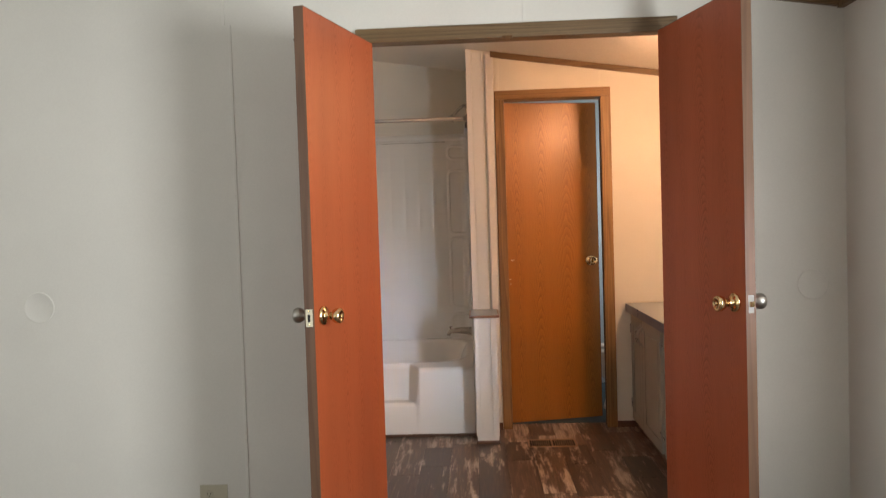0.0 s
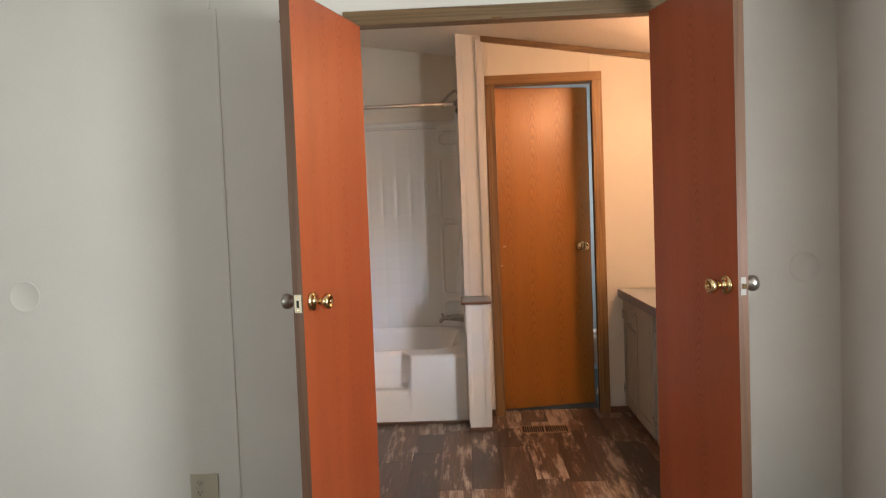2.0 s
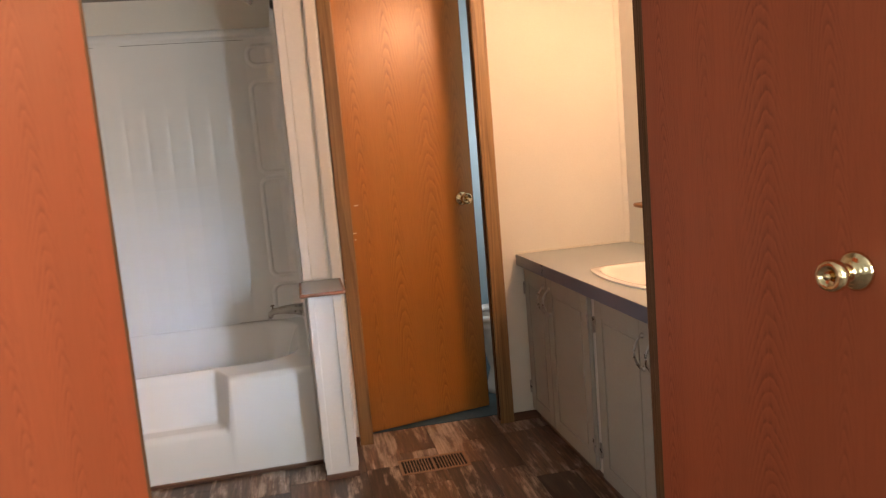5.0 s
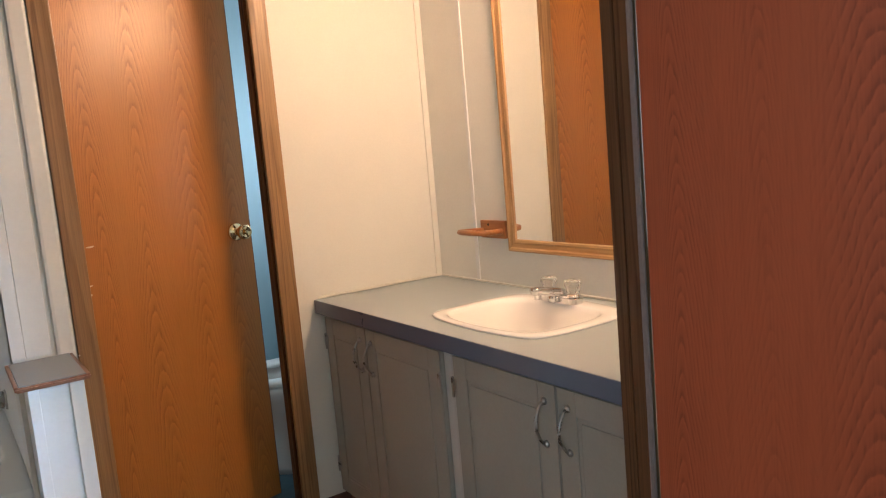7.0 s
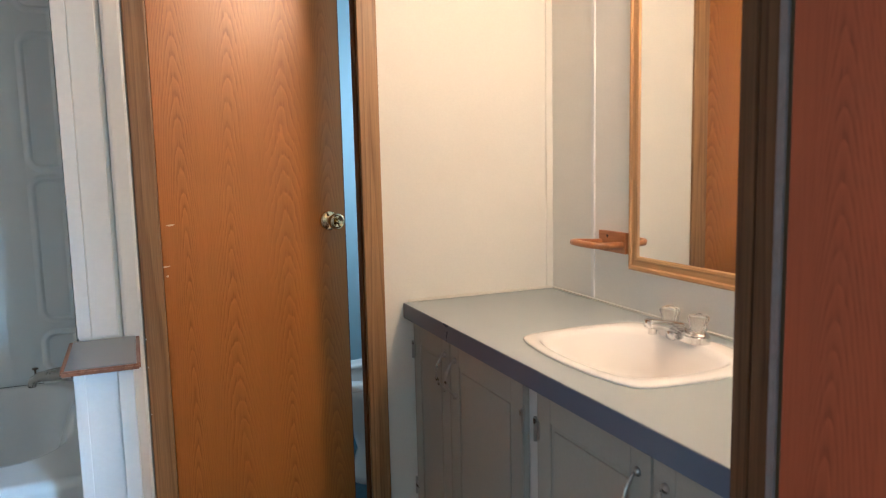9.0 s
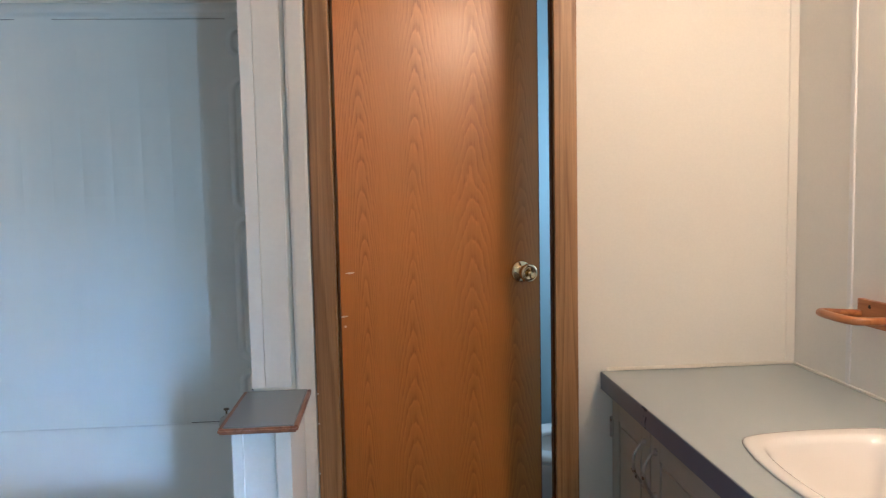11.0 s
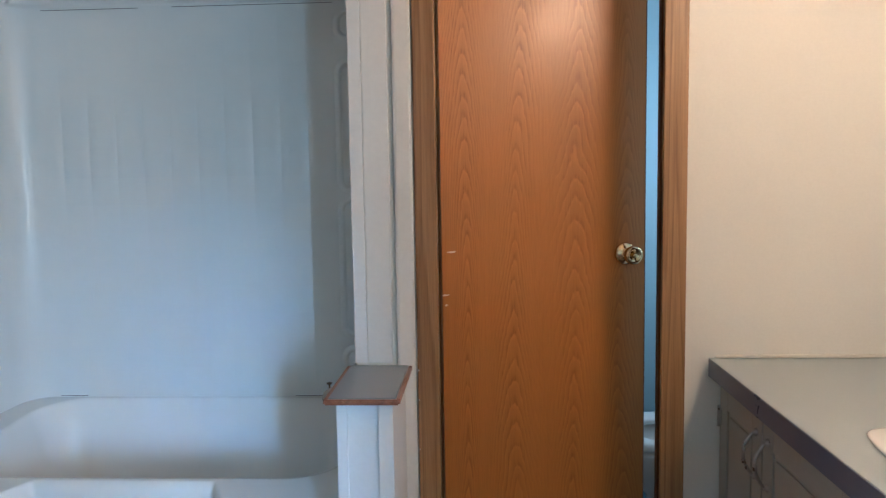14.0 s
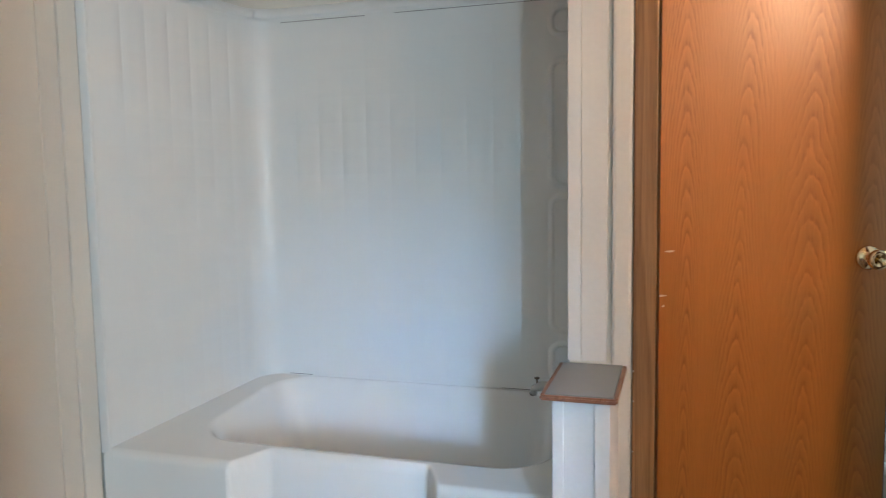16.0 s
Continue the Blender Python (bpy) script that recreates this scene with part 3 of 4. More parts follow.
strip("trim_filler", -0.1414, -0.1285, 4.466, 4.592, 0.004, 0.732, "trim_white", "white painted filler strip between wall stub and tub", 0.002)
# side wall battens beside the tub surround
strip("trim_batten", X_BL - 0.001, X_BL + 0.006, 4.322, 4.392, 0.0, 2.5, "wall_bath", "cream painted batten beside the tub", 0.002)
strip("trim_batten", X_BL - 0.001, X_BL + 0.011, 4.396, 4.466, 0.0, 2.5, "wall_bath", "cream painted batten beside the tub", 0.003)

# shadow line beside the batten, painted as a thin grey strip
strip("trim_seam", X_BL - 0.001, X_BL + 0.0075, 4.4664, 4.4696, 0.0, 1.905, "seam", "grey strip for the shadow line between batten and tub surround", 0.0)

# base mouldings
strip("baseboard", -0.012, 0.0285, BW0 - 0.024, BW0 - 0.0145, 0, 0.045, "base_wood", "dark brown base moulding")
strip("baseboard", 0.729, 0.858, BW0 - 0.012, BW0 - 0.001, 0, 0.040, "base_wood", "dark brown base moulding")
strip("baseboard", -0.134, 0.002, 4.278, 4.291, 0, 0.022, "base_wood", "thin brown base strip round the wall stub", 0.004)
strip("baseboard", -1.57, -0.136, 4.452, 4.466, 0, 0.018, "base_wood", "thin reddish-brown strip under the tub front", 0.004)

# casing of the double doorway (bedroom side), jambs and stops
strip("trim_casing", -0.556, 0.703, DW0 - 0.014, DW0 - 0.001, 2.004, 2.060, "casing_x", "brown wood casing over the double doorway", 0.004)
strip("trim_casing", -0.556, -0.501, DW0 - 0.014, DW0 - 0.001, 0, 2.003, "casing", "brown wood side casing of the double doorway", 0.004)
strip("trim_casing", 0.648, 0.703, DW0 - 0.014, DW0 - 0.001, 0, 2.003, "casing", "brown wood side casing of the double doorway", 0.004)
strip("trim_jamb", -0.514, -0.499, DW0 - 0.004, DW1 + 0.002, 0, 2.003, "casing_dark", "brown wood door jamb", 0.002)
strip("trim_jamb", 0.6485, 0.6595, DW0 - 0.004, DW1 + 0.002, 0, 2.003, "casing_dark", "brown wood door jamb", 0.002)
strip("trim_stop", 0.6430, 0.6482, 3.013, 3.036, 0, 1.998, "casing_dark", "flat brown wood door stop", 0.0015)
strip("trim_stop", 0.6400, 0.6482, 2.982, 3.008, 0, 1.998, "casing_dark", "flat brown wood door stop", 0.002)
strip("trim_jamb", -0.514, 0.659, DW0 - 0.012, DW1 + 0.002, 2.0035, 2.017, "casing_x", "brown wood head jamb", 0.002)
strip("trim_bead", 0.6375, 0.6435, 2.9735, 2.9815, 0, 1.998, "bead", "shiny edge of the door jamb, paled for its daylight glint", 0.0028)
strip("trim_bead", 0.6360, 0.6400, 2.9685, 2.9730, 0, 1.998, "bead", "shiny edge of the door jamb, paled for its daylight glint", 0.0018)

# casing of the oak door
strip("trim_casing", 0.0300, 0.088, BW0 - 0.017, BW0 - 0.001, 0, 2.022, "casing_oak", "grained oak casing beside the bathroom door", 0.004)
strip("trim_casing", 0.667, 0.729, BW0 - 0.017, BW0 - 0.001, 0, 2.022, "casing_oak", "grained oak casing beside the bathroom door", 0.004)
strip("trim_casing", 0.0300, 0.729, BW0 - 0.017, BW0 - 0.001, 2.0225, 2.076, "casing_oak_x", "grained oak casing over the bathroom door", 0.004)
strip("trim_jamb", 0.0725, 0.084, BW0 - 0.002, BW1 + 0.004, 0, 2.019, "casing_oak", "oak door jamb", 0.002)
# right jamb is oak too; the dark wood paints in its shade
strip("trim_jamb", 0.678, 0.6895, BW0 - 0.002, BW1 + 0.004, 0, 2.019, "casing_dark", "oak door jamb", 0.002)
strip("trim_jamb", 0.0725, 0.6895, BW0 - 0.002, BW1 + 0.004, 2.0195, 2.033, "casing_oak_x", "oak head jamb", 0.002)
# added strip: keeps toilet room light from leaking through the hinge gap
strip("trim_stop", 0.060, 0.100, 4.7300, 4.742, 0.005, 2.02, "casing_oak", "added strip behind the door, blocking light at the hinge gap", 0.002)
# same here: oak stop, shade put into the darker colour
strip("trim_stop", 0.668, 0.6775, 4.622, 4.652, 0.004, 2.010, "casing_dark", "oak door stop, darkened for its shade", 0.002)


strip("trim_strike", 0.022, 0.062, DW0 - 0.018, DW0 - 0.0145, 1.996, 2.010, "casing_dark", "small dark ball-catch strike on the head casing", 0.001)
for cx, cz, cw in ((0.0285, 0.735, 0.0024), (0.0290, 0.655, 0.0022), (0.0285, 0.52, 0.002)):
    tagged(link("paint_dab", lathe([(0.0, 0.0016), (cw * 0.6, 0.0012), (cw, 0.0)], 12, Matrix.Translation((cx + 0.004, BW0 - 0.017, cz)) @ pose(0, 0, 0, 90, 0, 0)), M["trim_white"], True),
           "small white paint dab on the oak casing", "paint dab", "paint dabs")
# round wall patches
def disc_mark(x, z, r):
    b = lathe([(0, 0.0016), (r * 0.93, 0.0016), (r * 0.965, 0.0030), (r, 0.0012), (r, -0.001)], 40, Matrix.Translation((x, DW0, z)) @ pose(0, 0, 0, 90, 0, 0))
    tagged(link("wall_patch", b, M["wall"], True), "round wall-coloured door stop patch on the bedroom wall", "wall patch", "wall patches")


disc_mark(-1.900, 0.989, 0.064)
disc_mark(1.208, 1.001, 0.060)


# ---------------------------------------------------------------- doors
def knob(parent, place, normal_turn, mat, name="knob", keyed=True):
    """Rose, stem and tulip knob; the profile runs along local y by the given turn."""
    m = Matrix.Translation(place) @ normal_turn
    k = part(name, lathe([(0, 0.0), (0.032, 0.0), (0.0325, 0.004), (0.029, 0.009), (0.020, 0.012), (0.0125, 0.015), (0.011, 0.026), (0.013, 0.033), (0.020, 0.040),
                          (0.0255, 0.050), (0.0265, 0.060), (0.0235, 0.067), (0.017, 0.069), (0.0155, 0.065), (0.0, 0.0645)], 30, m), M[mat], parent, "", True, True)
    if keyed:
        part("lock_button", lathe([(0.0, 0.072), (0.0055, 0.0715), (0.0065, 0.0645), (0.0, 0.0640)], 16, m), M[mat], k, "", True, True)
    return k


def leaf(name, hinge, turn, width, height, lift, thick, side, skin, knob_z, mats, label, category):
    """A flush door leaf in its own axes: x from the hinge, y=0 the face that is seen, thickness behind it by side."""
    d = thing(name, None, label, category, m=pose(hinge[0], hinge[1], 0, 0, 0, turn))
    y0, y1 = (0.0, thick) if side > 0 else (-thick, 0.0)
    part("leaf", box(0.002, width - 0.002, y0 + 0.0005, y1 - 0.0005, lift + 0.002, lift + height - 0.002, 0.0015), M[skin], d, "", True)
    part("edge_strip", box(width - 0.0018, width, y0, y1, lift, lift + height), M["door_edge"], d, "dark brown door edge", True)
    part("edge_strip", box(0.0, width, y0 + 0.0008, y1 - 0.0008, lift + height - 0.0018, lift + height), M["door_edge"], d, "dark brown door edge", True)
    out = -1 if side > 0 else 1
    x = width - 0.062
    face = pose(0, 0, 0, 90, 0, 0) if out < 0 else pose(0, 0, 0, -90, 0, 0)
    back = pose(0, 0, 0, -90, 0, 0) if out < 0 else pose(0, 0, 0, 90, 0, 0)
    knob(d, (x, 0.0, knob_z), face, mats[0])
    knob(d, (x, y1 if side > 0 else y0, knob_z), back, mats[1], "knob", False)
    for z in (0.25, 1.02, 1.78):
        h = bmesh.new()
        add_tube(h, [(-0.004, y0, z - 0.04), (-0.004, y0, z + 0.04)], 0.0045, 10) if side < 0 else add_tube(h, [(-0.004, y1, z - 0.04), (-0.004, y1, z + 0.04)], 0.0045, 10)
        part("hinge", h, M["brass"], d, "brass hinge barrel", True, True)
    return d


# left leaf: turned back into the bedroom
ang_l = math.degrees(math.atan2(2.415 - 2.968, -0.638 + 0.487))
DL = leaf("door_1", (-0.487, 2.968), ang_l, 0.570, 1.985, 0.015, 0.035, -1, "door_red", 0.988, ("brass", "pewter"),
          "open red-brown oak laminate door leaf, brass knob", "door")
part("latch_plate", box(0.5705, 0.5725, -0.030, -0.005, 0.958, 1.016, 0.0008), M["ivory"], DL, "ivory latch plate", True)
part("latch_hole", box(0.5726, 0.5732, -0.022, -0.013, 0.975, 0.998), M["dark"], DL, "dark latch hole", True)
for z in (0.964, 1.010):
    part("screw", lathe([(0.0, 0.0008), (0.003, 0.0005), (0.003, 0.0)], 10, Matrix.Translation((0.5725, -0.0175, z)) @ pose(0, 0, 0, 0, 90, 0)), M["brass"], DL, "", True)
part("catch_pin", lathe([(0.0, 0.007), (0.005, 0.006), (0.005, 0.0)], 12, Matrix.Translation((0.559, -0.0352, 1.895)) @ pose(0, 0, 0, 90, 0, 0)), M["dark"], DL, "small dark catch pin", True)

ang_r = math.degrees(math.atan2(2.415 - 2.947, 0.749 - 0.618))
DR = leaf("door_2", (0.618, 2.947), ang_r, 0.548, 1.985, 0.015, 0.035, 1, "door_red", 0.996, ("brass", "pewter"),
          "open red-brown oak laminate door leaf with spring latch", "door")
part("latch_plate", box(0.5485, 0.550, 0.008, 0.027, 0.967, 1.025, 0.0008), M["pewter"], DR, "steel latch plate", True)
part("latch_bolt", add_prism(bmesh.new(), [(0.550, 0.011), (0.563, 0.011), (0.558, 0.024), (0.550, 0.024)], 2, 0.988, 1.004), M["brass"], DR, "sprung brass latch bolt", True)

ang_o = math.degrees(math.atan2(4.826 - 4.694, 0.677 - 0.091))
DO = leaf("door_3", (0.091, 4.694), ang_o, 0.600, 2.010, 0.009, 0.035, 1, "door_oak", 1.018, ("brass", "brass"),
          "orange oak laminate bathroom door standing ajar", "door")


def chip(x, z, w, h, seed):
    r = random.Random(seed)
    b = bmesh.new()
    ring = []
    for i in range(14):
        a = 2 * math.pi * i / 14
        k = 0.7 + 0.5 * r.random()
        ring.append(b.verts.new((x + w * k * math.cos(a), -0.0006, z + h * k * math.sin(a) + 0.25 * h * math.cos(a))))
    low = [b.verts.new((v.co.x, 0.0005, v.co.z)) for v in ring]
    b.faces.new(ring)
    for i in range(14):
        b.faces.new((ring[i], ring[(i + 1) % 14], low[(i + 1) % 14], low[i]))
    part("chip", b, M["chip"], DO, "pale chipped scratch", True)


chip(0.030, 1.038, 0.013, 0.0028, 1)
chip(0.011, 0.918, 0.010, 0.0028, 2)
chip(0.013, 0.890, 0.004, 0.003, 3)


# ---------------------------------------------------------------- outlet plate
out = thing("outlet_plate", (-1.204, DW0, 0.187), "tan plastic double outlet plate on the bedroom wall", "outlet")
part("plate", box(-1.261, -1.147, DW0 - 0.006, DW0 - 0.0005, 0.129, 0.245, 0.002), M["plate"], out)
for cx in (-1.222,):
    for cz in (0.207, 0.167):
        s = part("socket", lathe([(0.0, 0.0022), (0.0155, 0.0020), (0.017, 0.0)], 22, Matrix.Translation((cx, DW0 - 0.006, cz)) @ pose(0, 0, 0, 90, 0, 0)), M["plate"], out)
        for dx in (-0.006, 0.006):
            part("slot", box(cx + dx - 0.001, cx + dx + 0.001, DW0 - 0.0088, DW0 - 0.0078, cz - 0.002, cz + 0.006), M["dark"], s, "dark slot")
        part("slot", box(cx - 0.002, cx + 0.002, DW0 - 0.0088, DW0 - 0.0078, cz - 0.010, cz - 0.006), M["dark"], s, "dark slot")


# ---------------------------------------------------------------- wall stub cap
cap = thing("ledge_cap", (-0.071, 4.44, 0.733), "slate laminate ledge with brown wood edging on the wall stub", "ledge")
part("top", box(-0.148, 0.006, 4.282, 4.586, 0.7335, 0.7485, 0.001), M["laminate_cap"], cap, "slate grey laminate top")
bm = add_prism(bmesh.new(), [(-0.158, 4.270), (0.016, 4.270), (0.016, 4.2815), (-0.158, 4.2815)], 2, 0.7345, 0.7475)
bmesh.ops.bevel(bm, geom=bm.edges[:], offset=0.004, segments=3, affect="EDGES")
part("edging", bm, M["edge_wood"], cap, "brown wood edging")
part("edging", box(-0.158, -0.1485, 4.282, 4.586, 0.7345, 0.7475, 0.003, 3), M["edge_wood"], cap, "brown wood edging")
part("edging", box(0.0065, 0.016, 4.282, 4.586, 0.7345, 0.7475, 0.003, 3), M["edge_wood"], cap, "brown wood edging")


# ---------------------------------------------------------------- bathtub
TX0, TX1, TY0, TY1, TZ = -1.565, -0.142, 4.468, 5.262, 0.415


def rounded(x, y, cx, cy, hx, hy, r):
    """Signed distance to a rounded rectangle (negative inside)."""
    qx, qy = abs(x - cx) - hx + r, abs(y - cy) - hy + r
    return math.hypot(max(qx, 0), max(qy, 0)) + min(max(qx, qy), 0) - r


def tub_z(x, y):
    z = TZ
    # raised back and end rims
    z += 0.055 * (y - TY0) / (TY1 - TY0)
    # basin
    d = rounded(x, y, -0.775, 4.925, 0.59, 0.315, 0.17)
    z -= 0.33 * smooth_step(0.0, -0.15, d) ** 0.9
    # step-in recess in the front: tapered sides
    lean = (y - TY0) / 0.14
    a, b_ = -1.12 + 0.09 * lean, -0.475 - 0.075 * lean
    inside = min(x - a, b_ - x, 4.585 - y)
    z -= (z - 0.205) * smooth_step(-0.004, 0.022, inside) if y < 4.62 else 0.0
    # soft front edge
    z -= 0.012 * (1 - smooth_step(TY0, TY0 + 0.018, y)) ** 2
    return z


xs = [TX0 + (TX1 - TX0) * i / 190 for i in range(191)]
ys = [TY0 + (TY1 - TY0) * (j / 104) for j in range(105)]
bm, grid = heightfield(xs, ys, tub_z)
foot = [bm.verts.new((x, TY0 - 0.004, 0.016)) for x in xs]
mid = [bm.verts.new((x, TY0 - 0.004, max(0.03, grid[0][i].co.z - 0.012))) for i, x in enumerate(xs)]
for i in range(len(xs) - 1):
    bm.faces.new((mid[i], mid[i + 1], grid[0][i + 1], grid[0][i]))
    bm.faces.new((foot[i], foot[i + 1], mid[i + 1], mid[i]))
for col, side in ((0, xs[0]), (-1, xs[-1])):
    low = [bm.verts.new((side, y, 0.016)) for y in ys]
    for j in range(len(ys) - 1):
        bm.faces.new((low[j], low[j + 1], grid[j + 1][col], grid[j][col]))
tub = thing("bathtub", (-0.85, 4.86, 0.0), "white acrylic bathtub with a step-in recess in its front", "bathtub")
part("basin", bm, M["tub"], tub, "", False, True)
part("drain", lathe([(0.0, 0.004), (0.022, 0.003), (0.024, 0.0)], 20, Matrix.Translation((-0.40, 4.93, 0.086))), M["chrome"], tub, "chrome drain", False, True)

# moulded three-sided surround with a 98 mm tile pattern
SZ0, SZ1 = TZ - 0.004, 1.862


def arc(cx, cy, r, a0, a1, n):
    return [(cx + r * math.cos(radians(a0 + (a1 - a0) * i / n)), cy + r * math.sin(radians(a0 + (a1 - a0) * i / n))) for i in range(n + 1)]


raw = [(-1.552, 4.478)] + arc(-1.355, 5.150, 0.100, 172, 90, 10) + arc(-0.215, 5.190, 0.060, 90, 6, 6) + [(-0.141, 4.612)]
# walk the outline in even steps, so that grooves lie a tile apart
walked, total = [], 0.0
for p, q in zip(raw, raw[1:]):
    walked.append((total, p, q))
    total += math.dist(p, q)


def outline(s):
    for t0, p, q in walked:
        dd = math.dist(p, q)
        if s <= t0 + dd + 1e-9:
            k = (s - t0) / dd
            return (p[0] + (q[0] - p[0]) * k, p[1] + (q[1] - p[1]) * k, -(q[1] - p[1]) / dd, (q[0] - p[0]) / dd)
    return (*raw[-1], 1, 0)


TILE = 0.098


def lines(lo, hi, start):
    out = [lo]
    k = math.ceil((lo - start) / TILE)
    while start + k * TILE < hi - 0.004:
        c = start + k * TILE
        for e in (-0.0020, -0.0007, 0.0007, 0.0020, 0.035, 0.065):
            if lo + 0.002 < c + e < hi - 0.002:
                out.append(c + e)
        k += 1
    return sorted(set(out + [hi]))


def groove(v, start, depth):
    d = abs((v - start + TILE / 2) % TILE - TILE / 2)
    return depth * max(0.0, 1.0 - max(0.0, d - 0.0007) / 0.0013)


ss, zs = sorted(set(lines(0.0, total, 0.03) + [w[0] for w in walked[1:]])), lines(SZ0, SZ1, 0.578)
bm = bmesh.new()
grid = []
for z in zs:
    row = []
    for s in ss:
        x, y, nx, ny = outline(s)
        g = max(groove(s, 0.03, 0.0007 if (s > 0.85 and 1.25 < z < 1.50) or (s < 0.66 and 1.52 < z) else 0.00012), groove(z, 0.578, 0.00008)) if 0.05 < s < 0.66 and z < 1.80 or 0.85 < s < total - 0.75 and z < 1.80 else 0.0
        row.append(bm.verts.new((x + nx * g, y + ny * g, z)))
    grid.append(row)
for j in range(len(zs) - 1):
    for i in range(len(ss) - 1):
        bm.faces.new((grid[j][i], grid[j][i + 1], grid[j + 1][i + 1], grid[j + 1][i]))
# lip: outward step and upstand at the top, flange at both front edges
prev = grid[-1]
for off, dz in ((-0.010, 0.004), (-0.012, 0.010), (-0.012, 0.034), (0.010, 0.044), (0.035, 0.046)):
    row = []
    for s in ss:
        x, y, nx, ny = outline(s)
        row.append(bm.verts.new((x + nx * off, y + ny * off, SZ1 + dz)))
    for i in range(len(ss) - 1):
        bm.faces.new((prev[i], prev[i + 1], row[i + 1], row[i]))
    prev = row
sur = thing("tub_surround", (-0.85, 5.0, SZ0), "white moulded tub surround with a square tile pattern", "shower wall")
part("panel", bm, M["surround"], sur, "", False, True)
part("flange", box(X_BL + 0.001, -1.545, 4.470, 4.482, 0.40, 1.905, 0.004), M["surround"], sur)
# stacked soap pockets in the corner: soft moulded ridges round shallow trays
def panel_y(x):
    return 5.25 if x < -0.215 else 5.19 + math.sqrt(max(0.0, 0.0036 - (x + 0.215) ** 2))


for z0, z1 in ((1.735, 1.812), (1.215, 1.640), (0.700, 1.170), (0.520, 0.640)):
    cx, cz, hx, hz = -0.205, (z0 + z1) / 2, 0.075, (z1 - z0) / 2
    cols = [-0.325 + 0.160 * i / 40 for i in range(41)]
    rows_z = [z0 - 0.04 + (z1 - z0 + 0.08) * j / 90 for j in range(91)]
    b = bmesh.new()
    rows = []
    for z in rows_z:
        row = []
        for x in cols:
            d = rounded(x, z, cx, cz, hx, hz, 0.030)
            lift = 0.0090 * math.exp(-((d - 0.004) / (0.011 if d > 0 else 0.007)) ** 2)
            row.append(b.verts.new((x, panel_y(x) + 0.0012 - lift, z)))
        rows.append(row)
    for p, q in zip(rows, rows[1:]):
        for i in range(40):
            b.faces.new((p[i], p[i + 1], q[i + 1], q[i]))
    part("soap_pocket", b, M["surround"], sur, "", False, True)

# dark hairline seams of the panel, broken where the caulk still holds
for x0, x1, z in ((-1.33, -0.98, 1.8490), (-0.86, -0.30, 1.8500), (-1.34, -1.24, 0.4735), (-0.47, -0.30, 0.4725)):
    part("seam", box(x0, x1, 5.2478, 5.2492, z - 0.0009, z + 0.0009), M["seam"], sur, "dark hairline seam")

# spout, rod, shower arm
sp = thing("tub_spout", (-0.16, 4.99, 0.55), "worn chrome tub spout with a diverter knob", "faucet")
bm = add_tube(bmesh.new(), [(-0.156, 4.99, 0.556), (-0.190, 4.99, 0.562), (-0.240, 4.99, 0.564), (-0.286, 4.99, 0.561), (-0.302, 4.99, 0.552), (-0.306, 4.99, 0.534)], 0.02, 18,
              [0.029, 0.025, 0.020, 0.0155, 0.0135, 0.0125])
part("body", bm, M["nickel"], sp, "", False, True)
part("wall_flange", lathe([(0.0, 0.006), (0.030, 0.006), (0.034, 0.002), (0.034, 0.0)], 22, Matrix.Translation((-0.150, 4.99, 0.556)) @ pose(0, 0, 0, 0, -90, 0)), M["nickel"], sp, "", False, True)
part("diverter", lathe([(0.0, 0.024), (0.009, 0.023), (0.009, 0.019), (0.003, 0.017), (0.003, 0.0)], 14, Matrix.Translation((-0.293, 4.99, 0.568))), M["bronze"], sp, "", False, True)
part("mouth", lathe([(0.0, 0.0), (0.0105, 0.0), (0.0105, 0.002)], 14, Matrix.Translation((-0.306, 4.99, 0.5315))), M["dark"], sp, "dark spout mouth")

rod = thing("shower_rod", (-0.86, 4.495, 1.905), "thin brushed metal shower curtain rod over the tub", "curtain rod")
part("rod", add_tube(bmesh.new(), [(X_BL + 0.004, 4.495, 1.905), (-0.139, 4.495, 1.905)], 0.0115, 16), M["brushed"], rod, "", False, True)
for x, s in ((X_BL + 0.001, 1), (-0.136, -1)):
    part("flange", lathe([(0.0, 0.022), (0.015, 0.022), (0.017, 0.008), (0.027, 0.003), (0.027, 0.0)], 20, Matrix.Translation((x, 4.495, 1.905)) @ pose(0, 0, 0, 0, 90 * s, 0)), M["brushed"], rod, "", False, True)
arm = thing("bath_shower", (-0.137, 4.85, 2.03), "chrome shower arm with a small head", "shower head")
part("arm", add_tube(bmesh.new(), [(-0.136, 4.85, 2.035), (-0.165, 4.85, 2.034), (-0.195, 4.85, 2.012), (-0.222, 4.85, 1.980)], 0.0105, 14), M["nickel"], arm, "", False, True)
part("flange", lathe([(0.0, 0.008), (0.014, 0.008), (0.029, 0.002), (0.029, 0.0)], 20, Matrix.Translation((-0.1355, 4.85, 2.035)) @ pose(0, 0, 0, 0, -90, 0)), M["nickel"], arm, "", False, True)
part("head", lathe([(0.0, 0.0), (0.011, 0.0), (0.012, 0.012), (0.021, 0.030), (0.026, 0.046), (0.024, 0.050), (0.0, 0.050)], 20, Matrix.Translation((-0.220, 4.85, 1.983)) @ pose(0, 0, 0, 0, 218, 0)), M["nickel"], arm, "", False, True)


# ---------------------------------------------------------------- vanity: cabinets, counter, basin, faucet
VX, CX, CZ = 0.842, 0.796, 0.762          # cabinet face, counter front, counter top
VY0, VY1 = DW1 + 0.003, BW0 - 0.001


